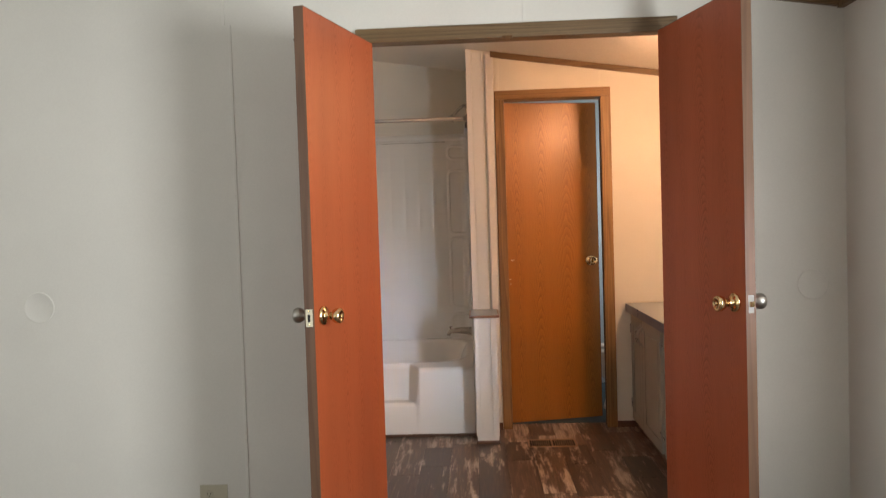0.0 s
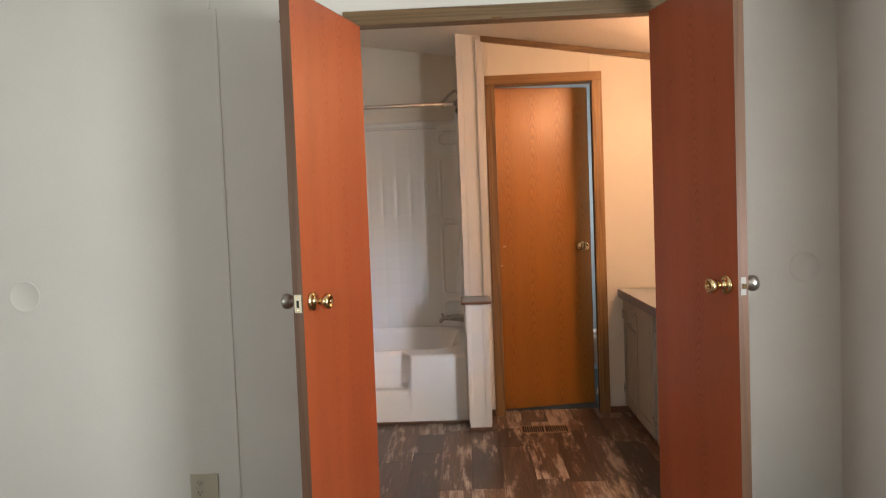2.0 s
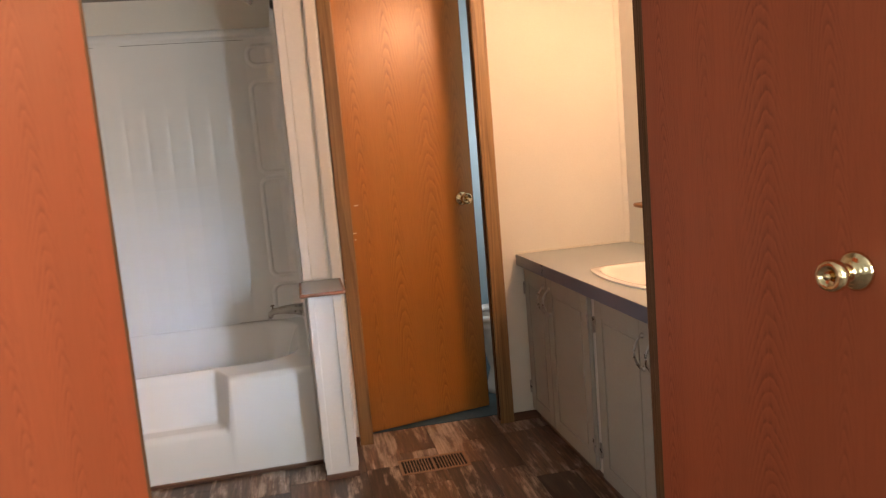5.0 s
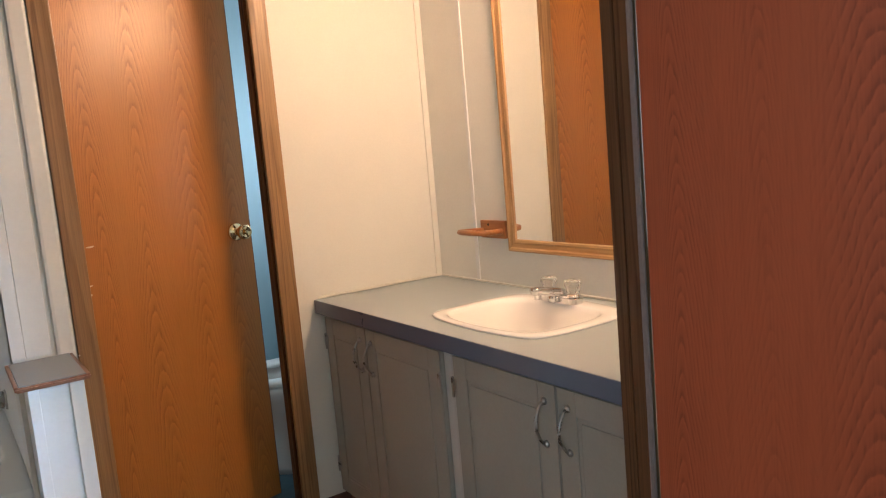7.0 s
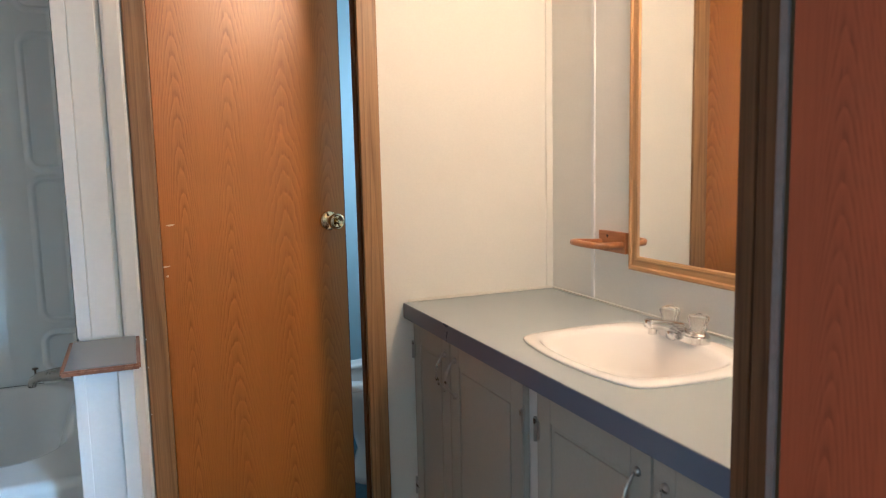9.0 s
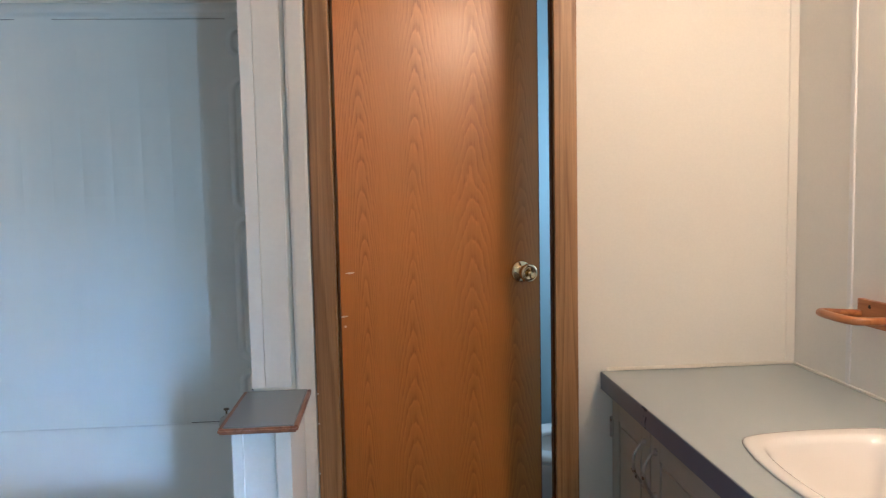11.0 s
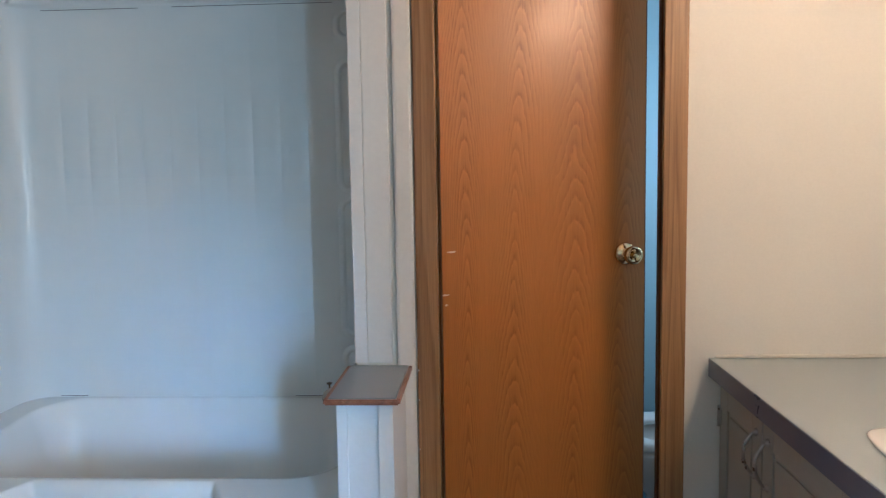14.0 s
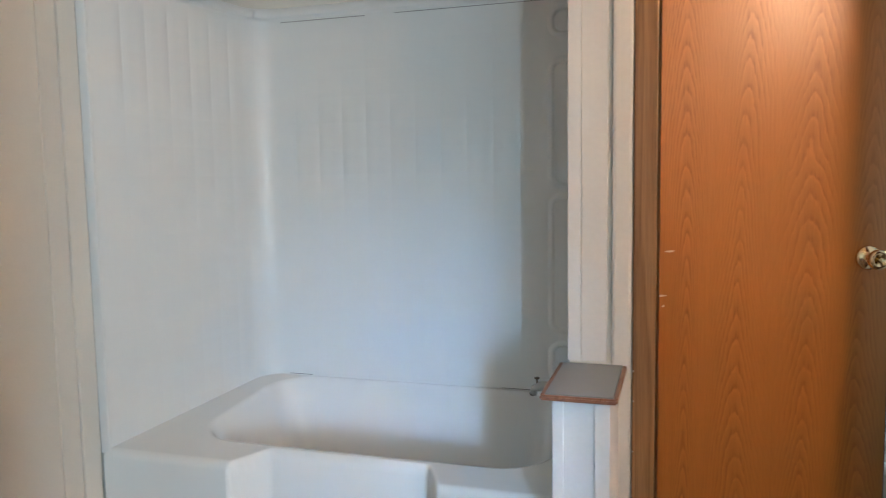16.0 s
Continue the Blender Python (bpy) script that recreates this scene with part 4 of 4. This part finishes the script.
def pull(parent, y, z0, z1, x):
    b = bmesh.new()
    pts, rad = [], []
    for i in range(17):
        t = i / 16
        pts.append((x - 0.006 - 0.024 * math.sin(math.pi * t) ** 0.8, y, z0 + (z1 - z0) * t))
        rad.append(0.0034 + 0.0012 * math.sin(math.pi * t))
    add_tube(b, pts, 0.004, 10, rad)
    h = part("handle", b, M["nickel"], parent, "bowed nickel pull", False, True)
    for z in (z0, z1):
        part("rosette", lathe([(0.0, 0.009), (0.005, 0.008), (0.009, 0.004), (0.0095, 0.0)], 16, Matrix.Translation((x, y, z)) @ pose(0, 0, 0, 0, -90, 0)), M["nickel"], h, "", False, True)


def cab_door(parent, y0, y1, z0, z1, pull_y, hinge_y):
    t = 0.018
    x1, x0 = VX - 0.001, VX - 0.001 - t
    b = box(x0 + 0.005, x1, y0, y1, z0, z1, 0.003)
    d = part("door", b, M["cabinet"], parent)
    w = 0.058
    f = bmesh.new()
    add_box(f, x0, x0 + 0.0052, y0 + 0.001, y0 + w, z0 + 0.001, z1 - 0.001, 0.0022)
    add_box(f, x0, x0 + 0.0052, y1 - w, y1 - 0.001, z0 + 0.001, z1 - 0.001, 0.0022)
    add_box(f, x0, x0 + 0.0052, y0 + w + 0.0005, y1 - w - 0.0005, z1 - w, z1 - 0.001, 0.0022)
    add_box(f, x0, x0 + 0.0052, y0 + w + 0.0005, y1 - w - 0.0005, z0 + 0.001, z0 + w, 0.0022)
    part("frame", f, M["cabinet"], d)
    p = bmesh.new()
    add_box(p, x0 + 0.0015, x0 + 0.0056, y0 + w + 0.012, y1 - w - 0.012, z0 + w + 0.012, z1 - w - 0.012, 0.0035, 3)
    part("raised_panel", p, M["cabinet"], d)
    pull(d, pull_y, 0.552, 0.654, x0)
    for z in (0.610, 0.155):
        hb = add_tube(bmesh.new(), [(x0 - 0.003, hinge_y, z - 0.028), (x0 - 0.003, hinge_y, z + 0.028)], 0.0042, 10)
        add_box(hb, x0 - 0.002, x0 - 0.0003, min(hinge_y, hinge_y + (0.014 if hinge_y < (y0 + y1) / 2 else -0.014)), max(hinge_y, hinge_y + (0.014 if hinge_y < (y0 + y1) / 2 else -0.014)), z - 0.020, z + 0.020)
        part("hinge", hb, M["nickel"], d, "nickel hinge")
    return d


def vanity(y0, y1, doors, label):
    c = thing("vanity_cabinet", (1.08, (y0 + y1) / 2, 0.0), label, "cabinet", "vanity cabinets")
    part("body", box(VX + 0.018, X_OUT - 0.002, y0, y1, 0.046, CZ - 0.20), M["cabinet_face"], c)
    part("plinth", box(VX + 0.012, X_OUT - 0.002, y0, y1, 0.0, 0.0455), M["base_wood"], c, "dark brown base strip")
    fb = bmesh.new()
    add_box(fb, VX, VX + 0.0175, y0, y0 + 0.035, 0.047, CZ - 0.0490)
    add_box(fb, VX, VX + 0.0175, y1 - 0.035, y1, 0.047, CZ - 0.0490)
    add_box(fb, VX, VX + 0.0175, y0 + 0.0355, y1 - 0.0355, CZ - 0.10, CZ - 0.0490)
    add_box(fb, VX, VX + 0.0175, y0 + 0.0355, y1 - 0.0355, 0.047, 0.10)
    part("face_frame", fb, M["cabinet_face"], c, "paler face frame")
    for d in doors:
        cab_door(c, *d)
    return c


vanity(3.838, VY1, [(4.301, 4.594, 0.055, 0.698, 4.334, 4.592), (3.870, 4.296, 0.055, 0.698, 4.262, 3.868)], "greige painted vanity cabinet, two raised-panel doors, under slate counter")
vanity(VY0, 3.837, [(3.408, 3.806, 0.055, 0.698, 3.445, 3.808), (VY0 + 0.02, 3.402, 0.055, 0.698, 3.369, VY0 + 0.022)], "greige painted vanity cabinet under the basin beside the doorway")

SCX, SCY = 1.072, 3.785


def basin_ring(a, hx, hy, cx, cy, e):
    c, s = math.cos(a), math.sin(a)
    r = (abs(c / hx) ** e + abs(s / hy) ** e) ** (-1 / e)
    u, v = r * c / hx, r * s / hy          # sides bow outwards, corners stay crisp
    return cx + hx * u * (1 - 0.150 * v * v), cy + hy * v * (1 - 0.082 * u * u)


rect = (SCX - 0.235, SCX + 0.235, SCY - 0.29, SCY + 0.29)      # inner field of the top, round the basin's hole
angles = [2 * math.pi * i / 72 for i in range(72)]
for px in rect[:2]:
    for py in rect[2:]:
        angles.append(math.atan2(py - SCY, px - SCX) % (2 * math.pi))
angles = sorted(angles)


def to_rect(a):
    c, s = math.cos(a), math.sin(a)
    ts = [((rect[1] if c > 0 else rect[0]) - SCX) / c if abs(c) > 1e-9 else 1e9, ((rect[3] if s > 0 else rect[2]) - SCY) / s if abs(s) > 1e-9 else 1e9]
    t = min(ts)
    return SCX + t * c, SCY + t * s


ct = thing("countertop", (1.07, 3.83, CZ - 0.038), "slate grey laminate vanity countertop with a dark front edge", "countertop")
bm = bmesh.new()
oh, ih, ol, il = [], [], [], []
for a in angles:
    x, y = to_rect(a)
    oh.append(bm.verts.new((x, y, CZ))), ol.append(bm.verts.new((x, y, CZ - 0.0375)))
    x, y = basin_ring(a, 0.184, 0.236, SCX, SCY, 12.0)
    ih.append(bm.verts.new((x, y, CZ))), il.append(bm.verts.new((x, y, CZ - 0.0375)))
nn = len(angles)
for i in range(nn):
    j = (i + 1) % nn
    bm.faces.new((oh[i], oh[j], ih[j], ih[i])), bm.faces.new((ol[i], ol[j], il[j], il[i]))
    bm.faces.new((ih[i], ih[j], il[j], il[i]))
for x0, x1, y0, y1 in ((CX, rect[0], VY0, VY1), (rect[1], X_OUT - 0.001, VY0, VY1), (rect[0], rect[1], VY0, rect[2]), (rect[0], rect[1], rect[3], VY1)):
    add_box(bm, x0, x1, y0, y1, CZ - 0.0375, CZ)
part("slab", bm, M["laminate"], ct)
part("build_up", box(CX, CX + 0.030, VY0, VY1, CZ - 0.0475, CZ - 0.0380), M["laminate_edge"], ct, "dark strip under the counter edge")
part("front_edge", box(CX - 0.0032, CX - 0.0004, VY0, VY1, CZ - 0.0480, CZ - 0.0006, 0.0008), M["laminate_edge"], ct, "dark slate front edge")
part("caulk", box(CX + 0.012, X_OUT - 0.008, VY1 - 0.007, VY1 - 0.0005, CZ + 0.0005, CZ + 0.010, 0.003), M["caulk"], ct, "cream caulk line")
part("caulk", box(X_OUT - 0.008, X_OUT - 0.001, VY0, VY1 - 0.008, CZ + 0.0005, CZ + 0.007, 0.002), M["caulk"], ct, "cream caulk line")

bas = thing("wash_basin", (SCX, SCY, CZ), "white china drop-in basin with softly squared rim", "sink")
bm = bmesh.new()
prof = [  # half sizes, centre shift in x, height, squareness
    (0.2030, 0.2550, 0.0, 0.0005, 16.0), (0.2040, 0.2560, 0.0, 0.0020, 16.0), (0.2032, 0.2552, 0.0, 0.0046, 16.0), (0.2000, 0.2520, 0.0, 0.0068, 15.0), (0.1930, 0.2450, 0.0, 0.0080, 13.0),
    (0.168, 0.218, -0.016, 0.0085, 8.0), (0.161, 0.211, -0.018, 0.0060, 7.0), (0.155, 0.205, -0.020, -0.006, 6.0), (0.143, 0.192, -0.024, -0.035, 5.0),
    (0.122, 0.166, -0.029, -0.080, 3.6), (0.104, 0.142, -0.029, -0.112, 2.9), (0.062, 0.088, -0.029, -0.127, 2.2), (0.024, 0.024, -0.028, -0.131, 2.0)]
rings = []
for hx, hy, dx, dz, e in prof:
    rings.append([bm.verts.new((*basin_ring(2 * math.pi * i / 192, hx, hy, SCX + dx, SCY, e), CZ + dz)) for i in range(192)])
for a, b in zip(rings, rings[1:]):
    for i in range(192):
        bm.faces.new((a[i], a[(i + 1) % 192], b[(i + 1) % 192], b[i]))
part("bowl", bm, M["china"], bas, "", False, True)
part("drain", lathe([(0.0, 0.003), (0.020, 0.003), (0.0255, 0.0015), (0.0255, -0.002)], 22, Matrix.Translation((SCX - 0.028, SCY, CZ - 0.130))), M["chrome"], bas, "chrome drain ring", False, True)

FX, FY, FZ = 1.230, 3.808, CZ + 0.0080
fau = thing("basin_faucet", (FX, FY, FZ), "chrome two-handle basin faucet with clear acrylic knobs", "faucet")
bm = bmesh.new()
add_prism(bm, [(FX + 0.027 * math.cos(t), FY + (0.051 if math.sin(t) >= 0 else -0.051) + 0.027 * math.sin(t)) for t in [math.pi * 2 * k / 28 for k in range(28)]], 2, FZ, FZ + 0.022)
bmesh.ops.bevel(bm, geom=[e for e in bm.edges if abs(e.verts[0].co.z - e.verts[1].co.z) < 1e-6 and e.verts[0].co.z > FZ + 0.01], offset=0.006, segments=3, affect="EDGES")
part("base", bm, M["chrome"], fau, "", False, False)


def bar(rows):
    """A blunt bar along x out of rounded-square rings: (x, z, half width, half height)."""
    b = bmesh.new()
    rr = []
    for x, z, hw, hh in rows:
        ring = []
        for q in range(28):
            t = 2 * math.pi * q / 28
            c, s_ = math.cos(t), math.sin(t)
            r = (abs(c) ** 5 + abs(s_) ** 5) ** -0.2
            ring.append(b.verts.new((x, FY + hw * r * c, z + hh * r * s_)))
        rr.append(ring)
    for p, q in zip(rr, rr[1:]):
        for i in range(28):
            b.faces.new((p[i], p[(i + 1) % 28], q[(i + 1) % 28], q[i]))
    b.faces.new(rr[0]), b.faces.new(rr[-1])
    return b


part("spout", bar([(FX + 0.022, FZ + 0.016, 0.015, 0.010), (FX + 0.019, FZ + 0.018, 0.018, 0.014), (FX - 0.010, FZ + 0.027, 0.0190, 0.0160), (FX - 0.045, FZ + 0.036, 0.0180, 0.0130),
                   (FX - 0.080, FZ + 0.044, 0.0170, 0.0115), (FX - 0.104, FZ + 0.047, 0.0165, 0.0110), (FX - 0.108, FZ + 0.047, 0.0145, 0.0090)]), M["chrome"], fau, "", False, True)
part("spout_foot", bar([(FX - 0.024, FZ + 0.012, 0.016, 0.0115), (FX - 0.040, FZ + 0.012, 0.015, 0.0112), (FX - 0.043, FZ + 0.012, 0.013, 0.0095)]), M["chrome"], fau, "", False, True)
part("aerator", lathe([(0.0, 0.0), (0.0100, 0.0), (0.0110, 0.003), (0.0110, 0.018)], 20, Matrix.Translation((FX - 0.092, FY, FZ + 0.022))), M["chrome"], fau, "", False, True)
for dy in (-0.051, 0.051):
    part("collar", lathe([(0.0, 0.028), (0.0135, 0.028), (0.021, 0.0245), (0.0235, 0.0205)], 22, Matrix.Translation((FX, FY + dy, FZ))), M["chrome"], fau, "", False, True)
    k = bmesh.new()
    ringk = []
    for r, z in ((0.014, 0.0285), (0.0185, 0.031), (0.0190, 0.040), (0.0205, 0.049), (0.0235, 0.054), (0.0238, 0.063), (0.0205, 0.067), (0.011, 0.0685)):
        ringk.append([k.verts.new((FX + r * (1 + 0.05 * math.cos(8 * t)) * math.cos(t), FY + dy + r * (1 + 0.05 * math.cos(8 * t)) * math.sin(t), FZ + z)) for t in [2 * math.pi * q / 48 for q in range(48)]])
    for a, b in zip(ringk, ringk[1:]):
        for q in range(48):
            k.faces.new((a[q], a[(q + 1) % 48], b[(q + 1) % 48], b[q]))
    k.faces.new(ringk[0]), k.faces.new(ringk[-1])
    kn = part("knob", k, M["acrylic"], fau, "clear fluted acrylic knob", False, True)
    part("index_cap", lathe([(0.0, 0.0710), (0.008, 0.0707), (0.009, 0.0687)], 18, Matrix.Translation((FX, FY + dy, FZ))), M["acrylic"], kn, "", False, True)


# ---------------------------------------------------------------- mirror, towel ring, vanity light
MY0, MY1, MZ0, MZ1, MT = 3.130, 4.153, 0.886, 1.772, 0.042
mir = thing("mirror", (X_OUT, (MY0 + MY1) / 2, MZ0), "tall wall mirror in a moulded light oak frame", "mirror")
part("mirror_glass", box(X_OUT - 0.013, X_OUT - 0.008, MY0 + MT - 0.006, MY1 - MT + 0.006, MZ0 + MT - 0.006, MZ1 - MT + 0.006), M["mirror"], mir, "silvered mirror glass")


def moulding(axis, a, b, inner, outer):
    """Stepped frame profile: thick at the outer edge, bead inside."""
    d = outer - inner
    pts = [(X_OUT - 0.001, outer), (X_OUT - 0.017, outer), (X_OUT - 0.021, outer - d * 0.10), (X_OUT - 0.0205, outer - d * 0.26), (X_OUT - 0.017, outer - d * 0.36),
           (X_OUT - 0.0165, outer - d * 0.68), (X_OUT - 0.0185, outer - d * 0.78), (X_OUT - 0.0175, outer - d * 0.93), (X_OUT - 0.014, inner), (X_OUT - 0.001, inner)]
    bm_ = bmesh.new()
    if axis == 2:
        lo = [bm_.verts.new((p[0], p[1], a + abs(p[1] - outer))) for p in pts]
        hi = [bm_.verts.new((p[0], p[1], b - abs(p[1] - outer))) for p in pts]
    else:
        lo = [bm_.verts.new((p[0], a + abs(p[1] - outer), p[1])) for p in pts]
        hi = [bm_.verts.new((p[0], b - abs(p[1] - outer), p[1])) for p in pts]
    for i in range(len(pts)):
        j = (i + 1) % len(pts)
        bm_.faces.new((lo[i], lo[j], hi[j], hi[i]))
    bm_.faces.new(lo), bm_.faces.new(hi)
    return bm_


part("frame_side", moulding(2, MZ0, MZ1, MY1 - MT, MY1), M["frame_oak"], mir)
part("frame_side", moulding(2, MZ0, MZ1, MY0 + MT, MY0), M["frame_oak"], mir)
part("frame_rail", moulding(1, MY0, MY1, MZ0 + MT, MZ0), M["frame_oak_y"], mir)
part("frame_rail", moulding(1, MY0, MY1, MZ1 - MT, MZ1), M["frame_oak_y"], mir)

tr = thing("towel_holder", (X_OUT, 4.24, 0.955), "reddish varnished wooden towel ring beside the mirror", "towel ring")
part("back_plate", box(X_OUT - 0.016, X_OUT - 0.001, 4.170, 4.304, 0.926, 0.988, 0.003), M["ring_wood"], tr)
part("screw", lathe([(0.0, 0.001), (0.0045, 0.0008), (0.0045, 0.0)], 12, Matrix.Translation((X_OUT - 0.016, 4.258, 0.973)) @ pose(0, 0, 0, 0, -90, 0)), M["dark"], tr, "dark screw hole")
bm = bmesh.new()
loop = [(X_OUT - 0.012, 4.184, 0.952), (X_OUT - 0.060, 4.186, 0.953), (X_OUT - 0.092, 4.192, 0.954), (X_OUT - 0.104, 4.206, 0.955), (X_OUT - 0.107, 4.240, 0.955), (X_OUT - 0.106, 4.286, 0.955), (X_OUT - 0.102, 4.312, 0.955), (X_OUT - 0.090, 4.322, 0.954), (X_OUT - 0.070, 4.316, 0.953), (X_OUT - 0.012, 4.292, 0.952)]
add_tube(bm, loop, 0.0095, 14)
part("ring", bm, M["ring_wood"], tr, "", False, True)

vl = thing("vanity_light", (X_OUT, 3.58, 1.93), "wall light strip with warm globe bulbs above the mirror", "wall lamp")
part("back_plate", box(X_OUT - 0.030, X_OUT - 0.001, 3.28, 3.88, 1.925, 2.025, 0.006), M["brass"], vl)
for yy in (3.39, 3.58, 3.77):
    s = part("socket", lathe([(0.0, 0.0), (0.026, 0.0), (0.026, 0.080), (0.022, 0.092), (0.0, 0.092)], 20, Matrix.Translation((X_OUT - 0.030, yy, 1.975)) @ pose(0, 0, 0, 0, -90, 0)), M["brass"], vl, "", False, True)
    bb = bmesh.new()
    bmesh.ops.create_uvsphere(bb, u_segments=24, v_segments=14, radius=0.0480)
    bmesh.ops.translate(bb, vec=(X_OUT - 0.180, yy, 1.975), verts=bb.verts)
    part("bulb", bb, M["bulb"], vl, "glowing warm globe bulb", False, True)


# ---------------------------------------------------------------- toilet, seen through the gap
toi = thing("toilet", (1.0, 5.06, 0.004), "white china toilet with the seat down, lid up", "toilet")
TCX, TCY = 0.82, 5.06


def egg(a, hx, hy, cx):
    return cx + hx * math.cos(a) * (1.12 if math.cos(a) < 0 else 1.0), TCY + hy * math.sin(a)


def rings_mesh(rows, seg=48, close=True):
    b = bmesh.new()
    rr = [[b.verts.new((*egg(2 * math.pi * i / seg, hx, hy, cx), z)) for i in range(seg)] for hx, hy, cx, z in rows]
    for p, q in zip(rr, rr[1:]):
        for i in range(seg):
            b.faces.new((p[i], p[(i + 1) % seg], q[(i + 1) % seg], q[i]))
    if close:
        b.faces.new(rr[0]), b.faces.new(rr[-1])
    return b


part("bowl", rings_mesh([(0.16, 0.115, 0.90, 0.004), (0.155, 0.11, 0.90, 0.03), (0.13, 0.09, 0.90, 0.12), (0.14, 0.10, 0.89, 0.20), (0.185, 0.15, 0.86, 0.29), (0.215, 0.178, 0.845, 0.355), (0.22, 0.182, 0.84, 0.385), (0.21, 0.172, 0.84, 0.392),
                         (0.165, 0.130, 0.84, 0.390), (0.15, 0.115, 0.84, 0.34), (0.10, 0.08, 0.86, 0.25), (0.05, 0.05, 0.88, 0.20)]), M["china"], toi, "", False, True)
part("seat", rings_mesh([(0.222, 0.186, 0.84, 0.395), (0.228, 0.190, 0.84, 0.402), (0.222, 0.184, 0.84, 0.417), (0.19, 0.155, 0.84, 0.420), (0.155, 0.118, 0.84, 0.413), (0.150, 0.114, 0.84, 0.397), (0.222, 0.186, 0.84, 0.395)], 48, False), M["white_plastic"], toi, "", False, True)
part("lid", box(1.085, 1.105, TCY - 0.18, TCY + 0.18, 0.42, 0.83, 0.008, 3), M["white_plastic"], toi, "raised white lid")
part("tank", box(1.12, X_OUT - 0.01, TCY - 0.24, TCY + 0.24, 0.40, 0.74, 0.02, 3), M["china"], toi)
part("tank_lid", box(1.11, X_OUT - 0.005, TCY - 0.25, TCY + 0.25, 0.741, 0.775, 0.01, 3), M["china"], toi)


# ---------------------------------------------------------------- floor register
reg = thing("floor_register", (0.295, 4.27, 0.003), "tan metal floor register with two banks of slots", "floor vent")
bm = bmesh.new()
add_box(bm, 0.158, 0.436, 4.338, 4.350, 0.0035, 0.0070, 0.0012)
add_box(bm, 0.158, 0.436, 4.205, 4.217, 0.0035, 0.0070, 0.0012)
add_box(bm, 0.158, 0.170, 4.2175, 4.3375, 0.0035, 0.0070, 0.0012)
add_box(bm, 0.424, 0.436, 4.2175, 4.3375, 0.0035, 0.0070, 0.0012)
add_box(bm, 0.290, 0.301, 4.2175, 4.3375, 0.0035, 0.0070, 0.0012)
part("frame", bm, M["vent"], reg)
part("duct", box(0.1705, 0.4235, 4.2180, 4.3370, 0.0031, 0.0035), M["dark"], reg, "dark duct opening")
for x0, x1 in ((0.170, 0.290), (0.301, 0.424)):
    for i in range(1, 10):
        x = x0 + (x1 - x0) * i / 10
        part("slat", box(x - 0.0019, x + 0.0019, 4.2178, 4.3372, 0.0036, 0.0062), M["vent"], reg)


# ---------------------------------------------------------------- carpet pile
rng = np.random.default_rng(7)
count = 52000
px = rng.uniform(-1.75, X_OUT - 0.004, count)
py = rng.uniform(1.55, 3.082, count)
keep = (py < DW0 - 0.006) | ((px > -0.49) & (px < 0.636))
px, py = px[keep], py[keep]
count = len(px)
az, hgt, wid = rng.uniform(0, 2 * math.pi, count), rng.uniform(0.006, 0.013, count), rng.uniform(0.0012, 0.0024, count)
lx, ly = rng.normal(0, 0.004, count), rng.normal(0, 0.004, count)
verts = np.empty((count, 4, 3))
cx, sy = np.cos(az) * wid, np.sin(az) * wid
verts[:, 0] = np.stack([px - cx, py - sy, np.full(count, -0.001)], 1)
verts[:, 1] = np.stack([px + cx, py + sy, np.full(count, -0.001)], 1)
verts[:, 2] = np.stack([px + cx * 0.8 + lx, py + sy * 0.8 + ly, hgt], 1)
verts[:, 3] = np.stack([px - cx * 0.8 + lx, py - sy * 0.8 + ly, hgt], 1)
me = bpy.data.meshes.new("carpet_pile")
me.from_pydata(verts.reshape(-1, 3).tolist(), [], np.arange(count * 4).reshape(-1, 4).tolist())
me.materials.append(M["carpet"])
tagged(new("carpet_pile", me), "brown-grey carpet pile in the bedroom", "carpet", "", "stuff")

# ---------------------------------------------------------------- vinyl plank floor
sub = structure("floor_2", box(X_BL, X_OUT, 3.078, 4.704, -0.08, 0.0002), M["joint"], "dark worn plank-look vinyl floor", "floor")
PW = 0.1525
rp = random.Random(11)
col0 = -0.428
meshes = {}
i0, i1 = int(math.floor((X_BL - col0) / PW)), int(math.ceil((X_OUT - col0) / PW))
for i in range(i0, i1):
    xa, xb = max(col0 + i * PW, X_BL), min(col0 + (i + 1) * PW, X_OUT)
    if xb - xa < 0.01:
        continue
    y = 3.0785 - rp.uniform(0.0, 0.5)
    while y < 4.69:
        ln = rp.choice((0.33, 0.46, 0.46, 0.62, 0.92))
        ya, yb = max(y, 3.0785), min(y + ln, 4.7035)
        y += ln
        if yb - ya < 0.02:
            continue
        key = (round(xb - xa, 4), round(yb - ya, 4))
        if key not in meshes:
            b = box(-key[0] / 2 + 0.0005, key[0] / 2 - 0.0005, -key[1] / 2 + 0.0005, key[1] / 2 - 0.0005, -0.002, 0.003, 0.0006, 1)
            q = bpy.data.meshes.new("plank")
            b.to_mesh(q)
            b.free()
            q.materials.append(M["vinyl"])
            meshes[key] = q
        pl = new("plank", meshes[key])
        pl.location = ((xa + xb) / 2, (ya + yb) / 2, 0.0)
        pl.parent = sub
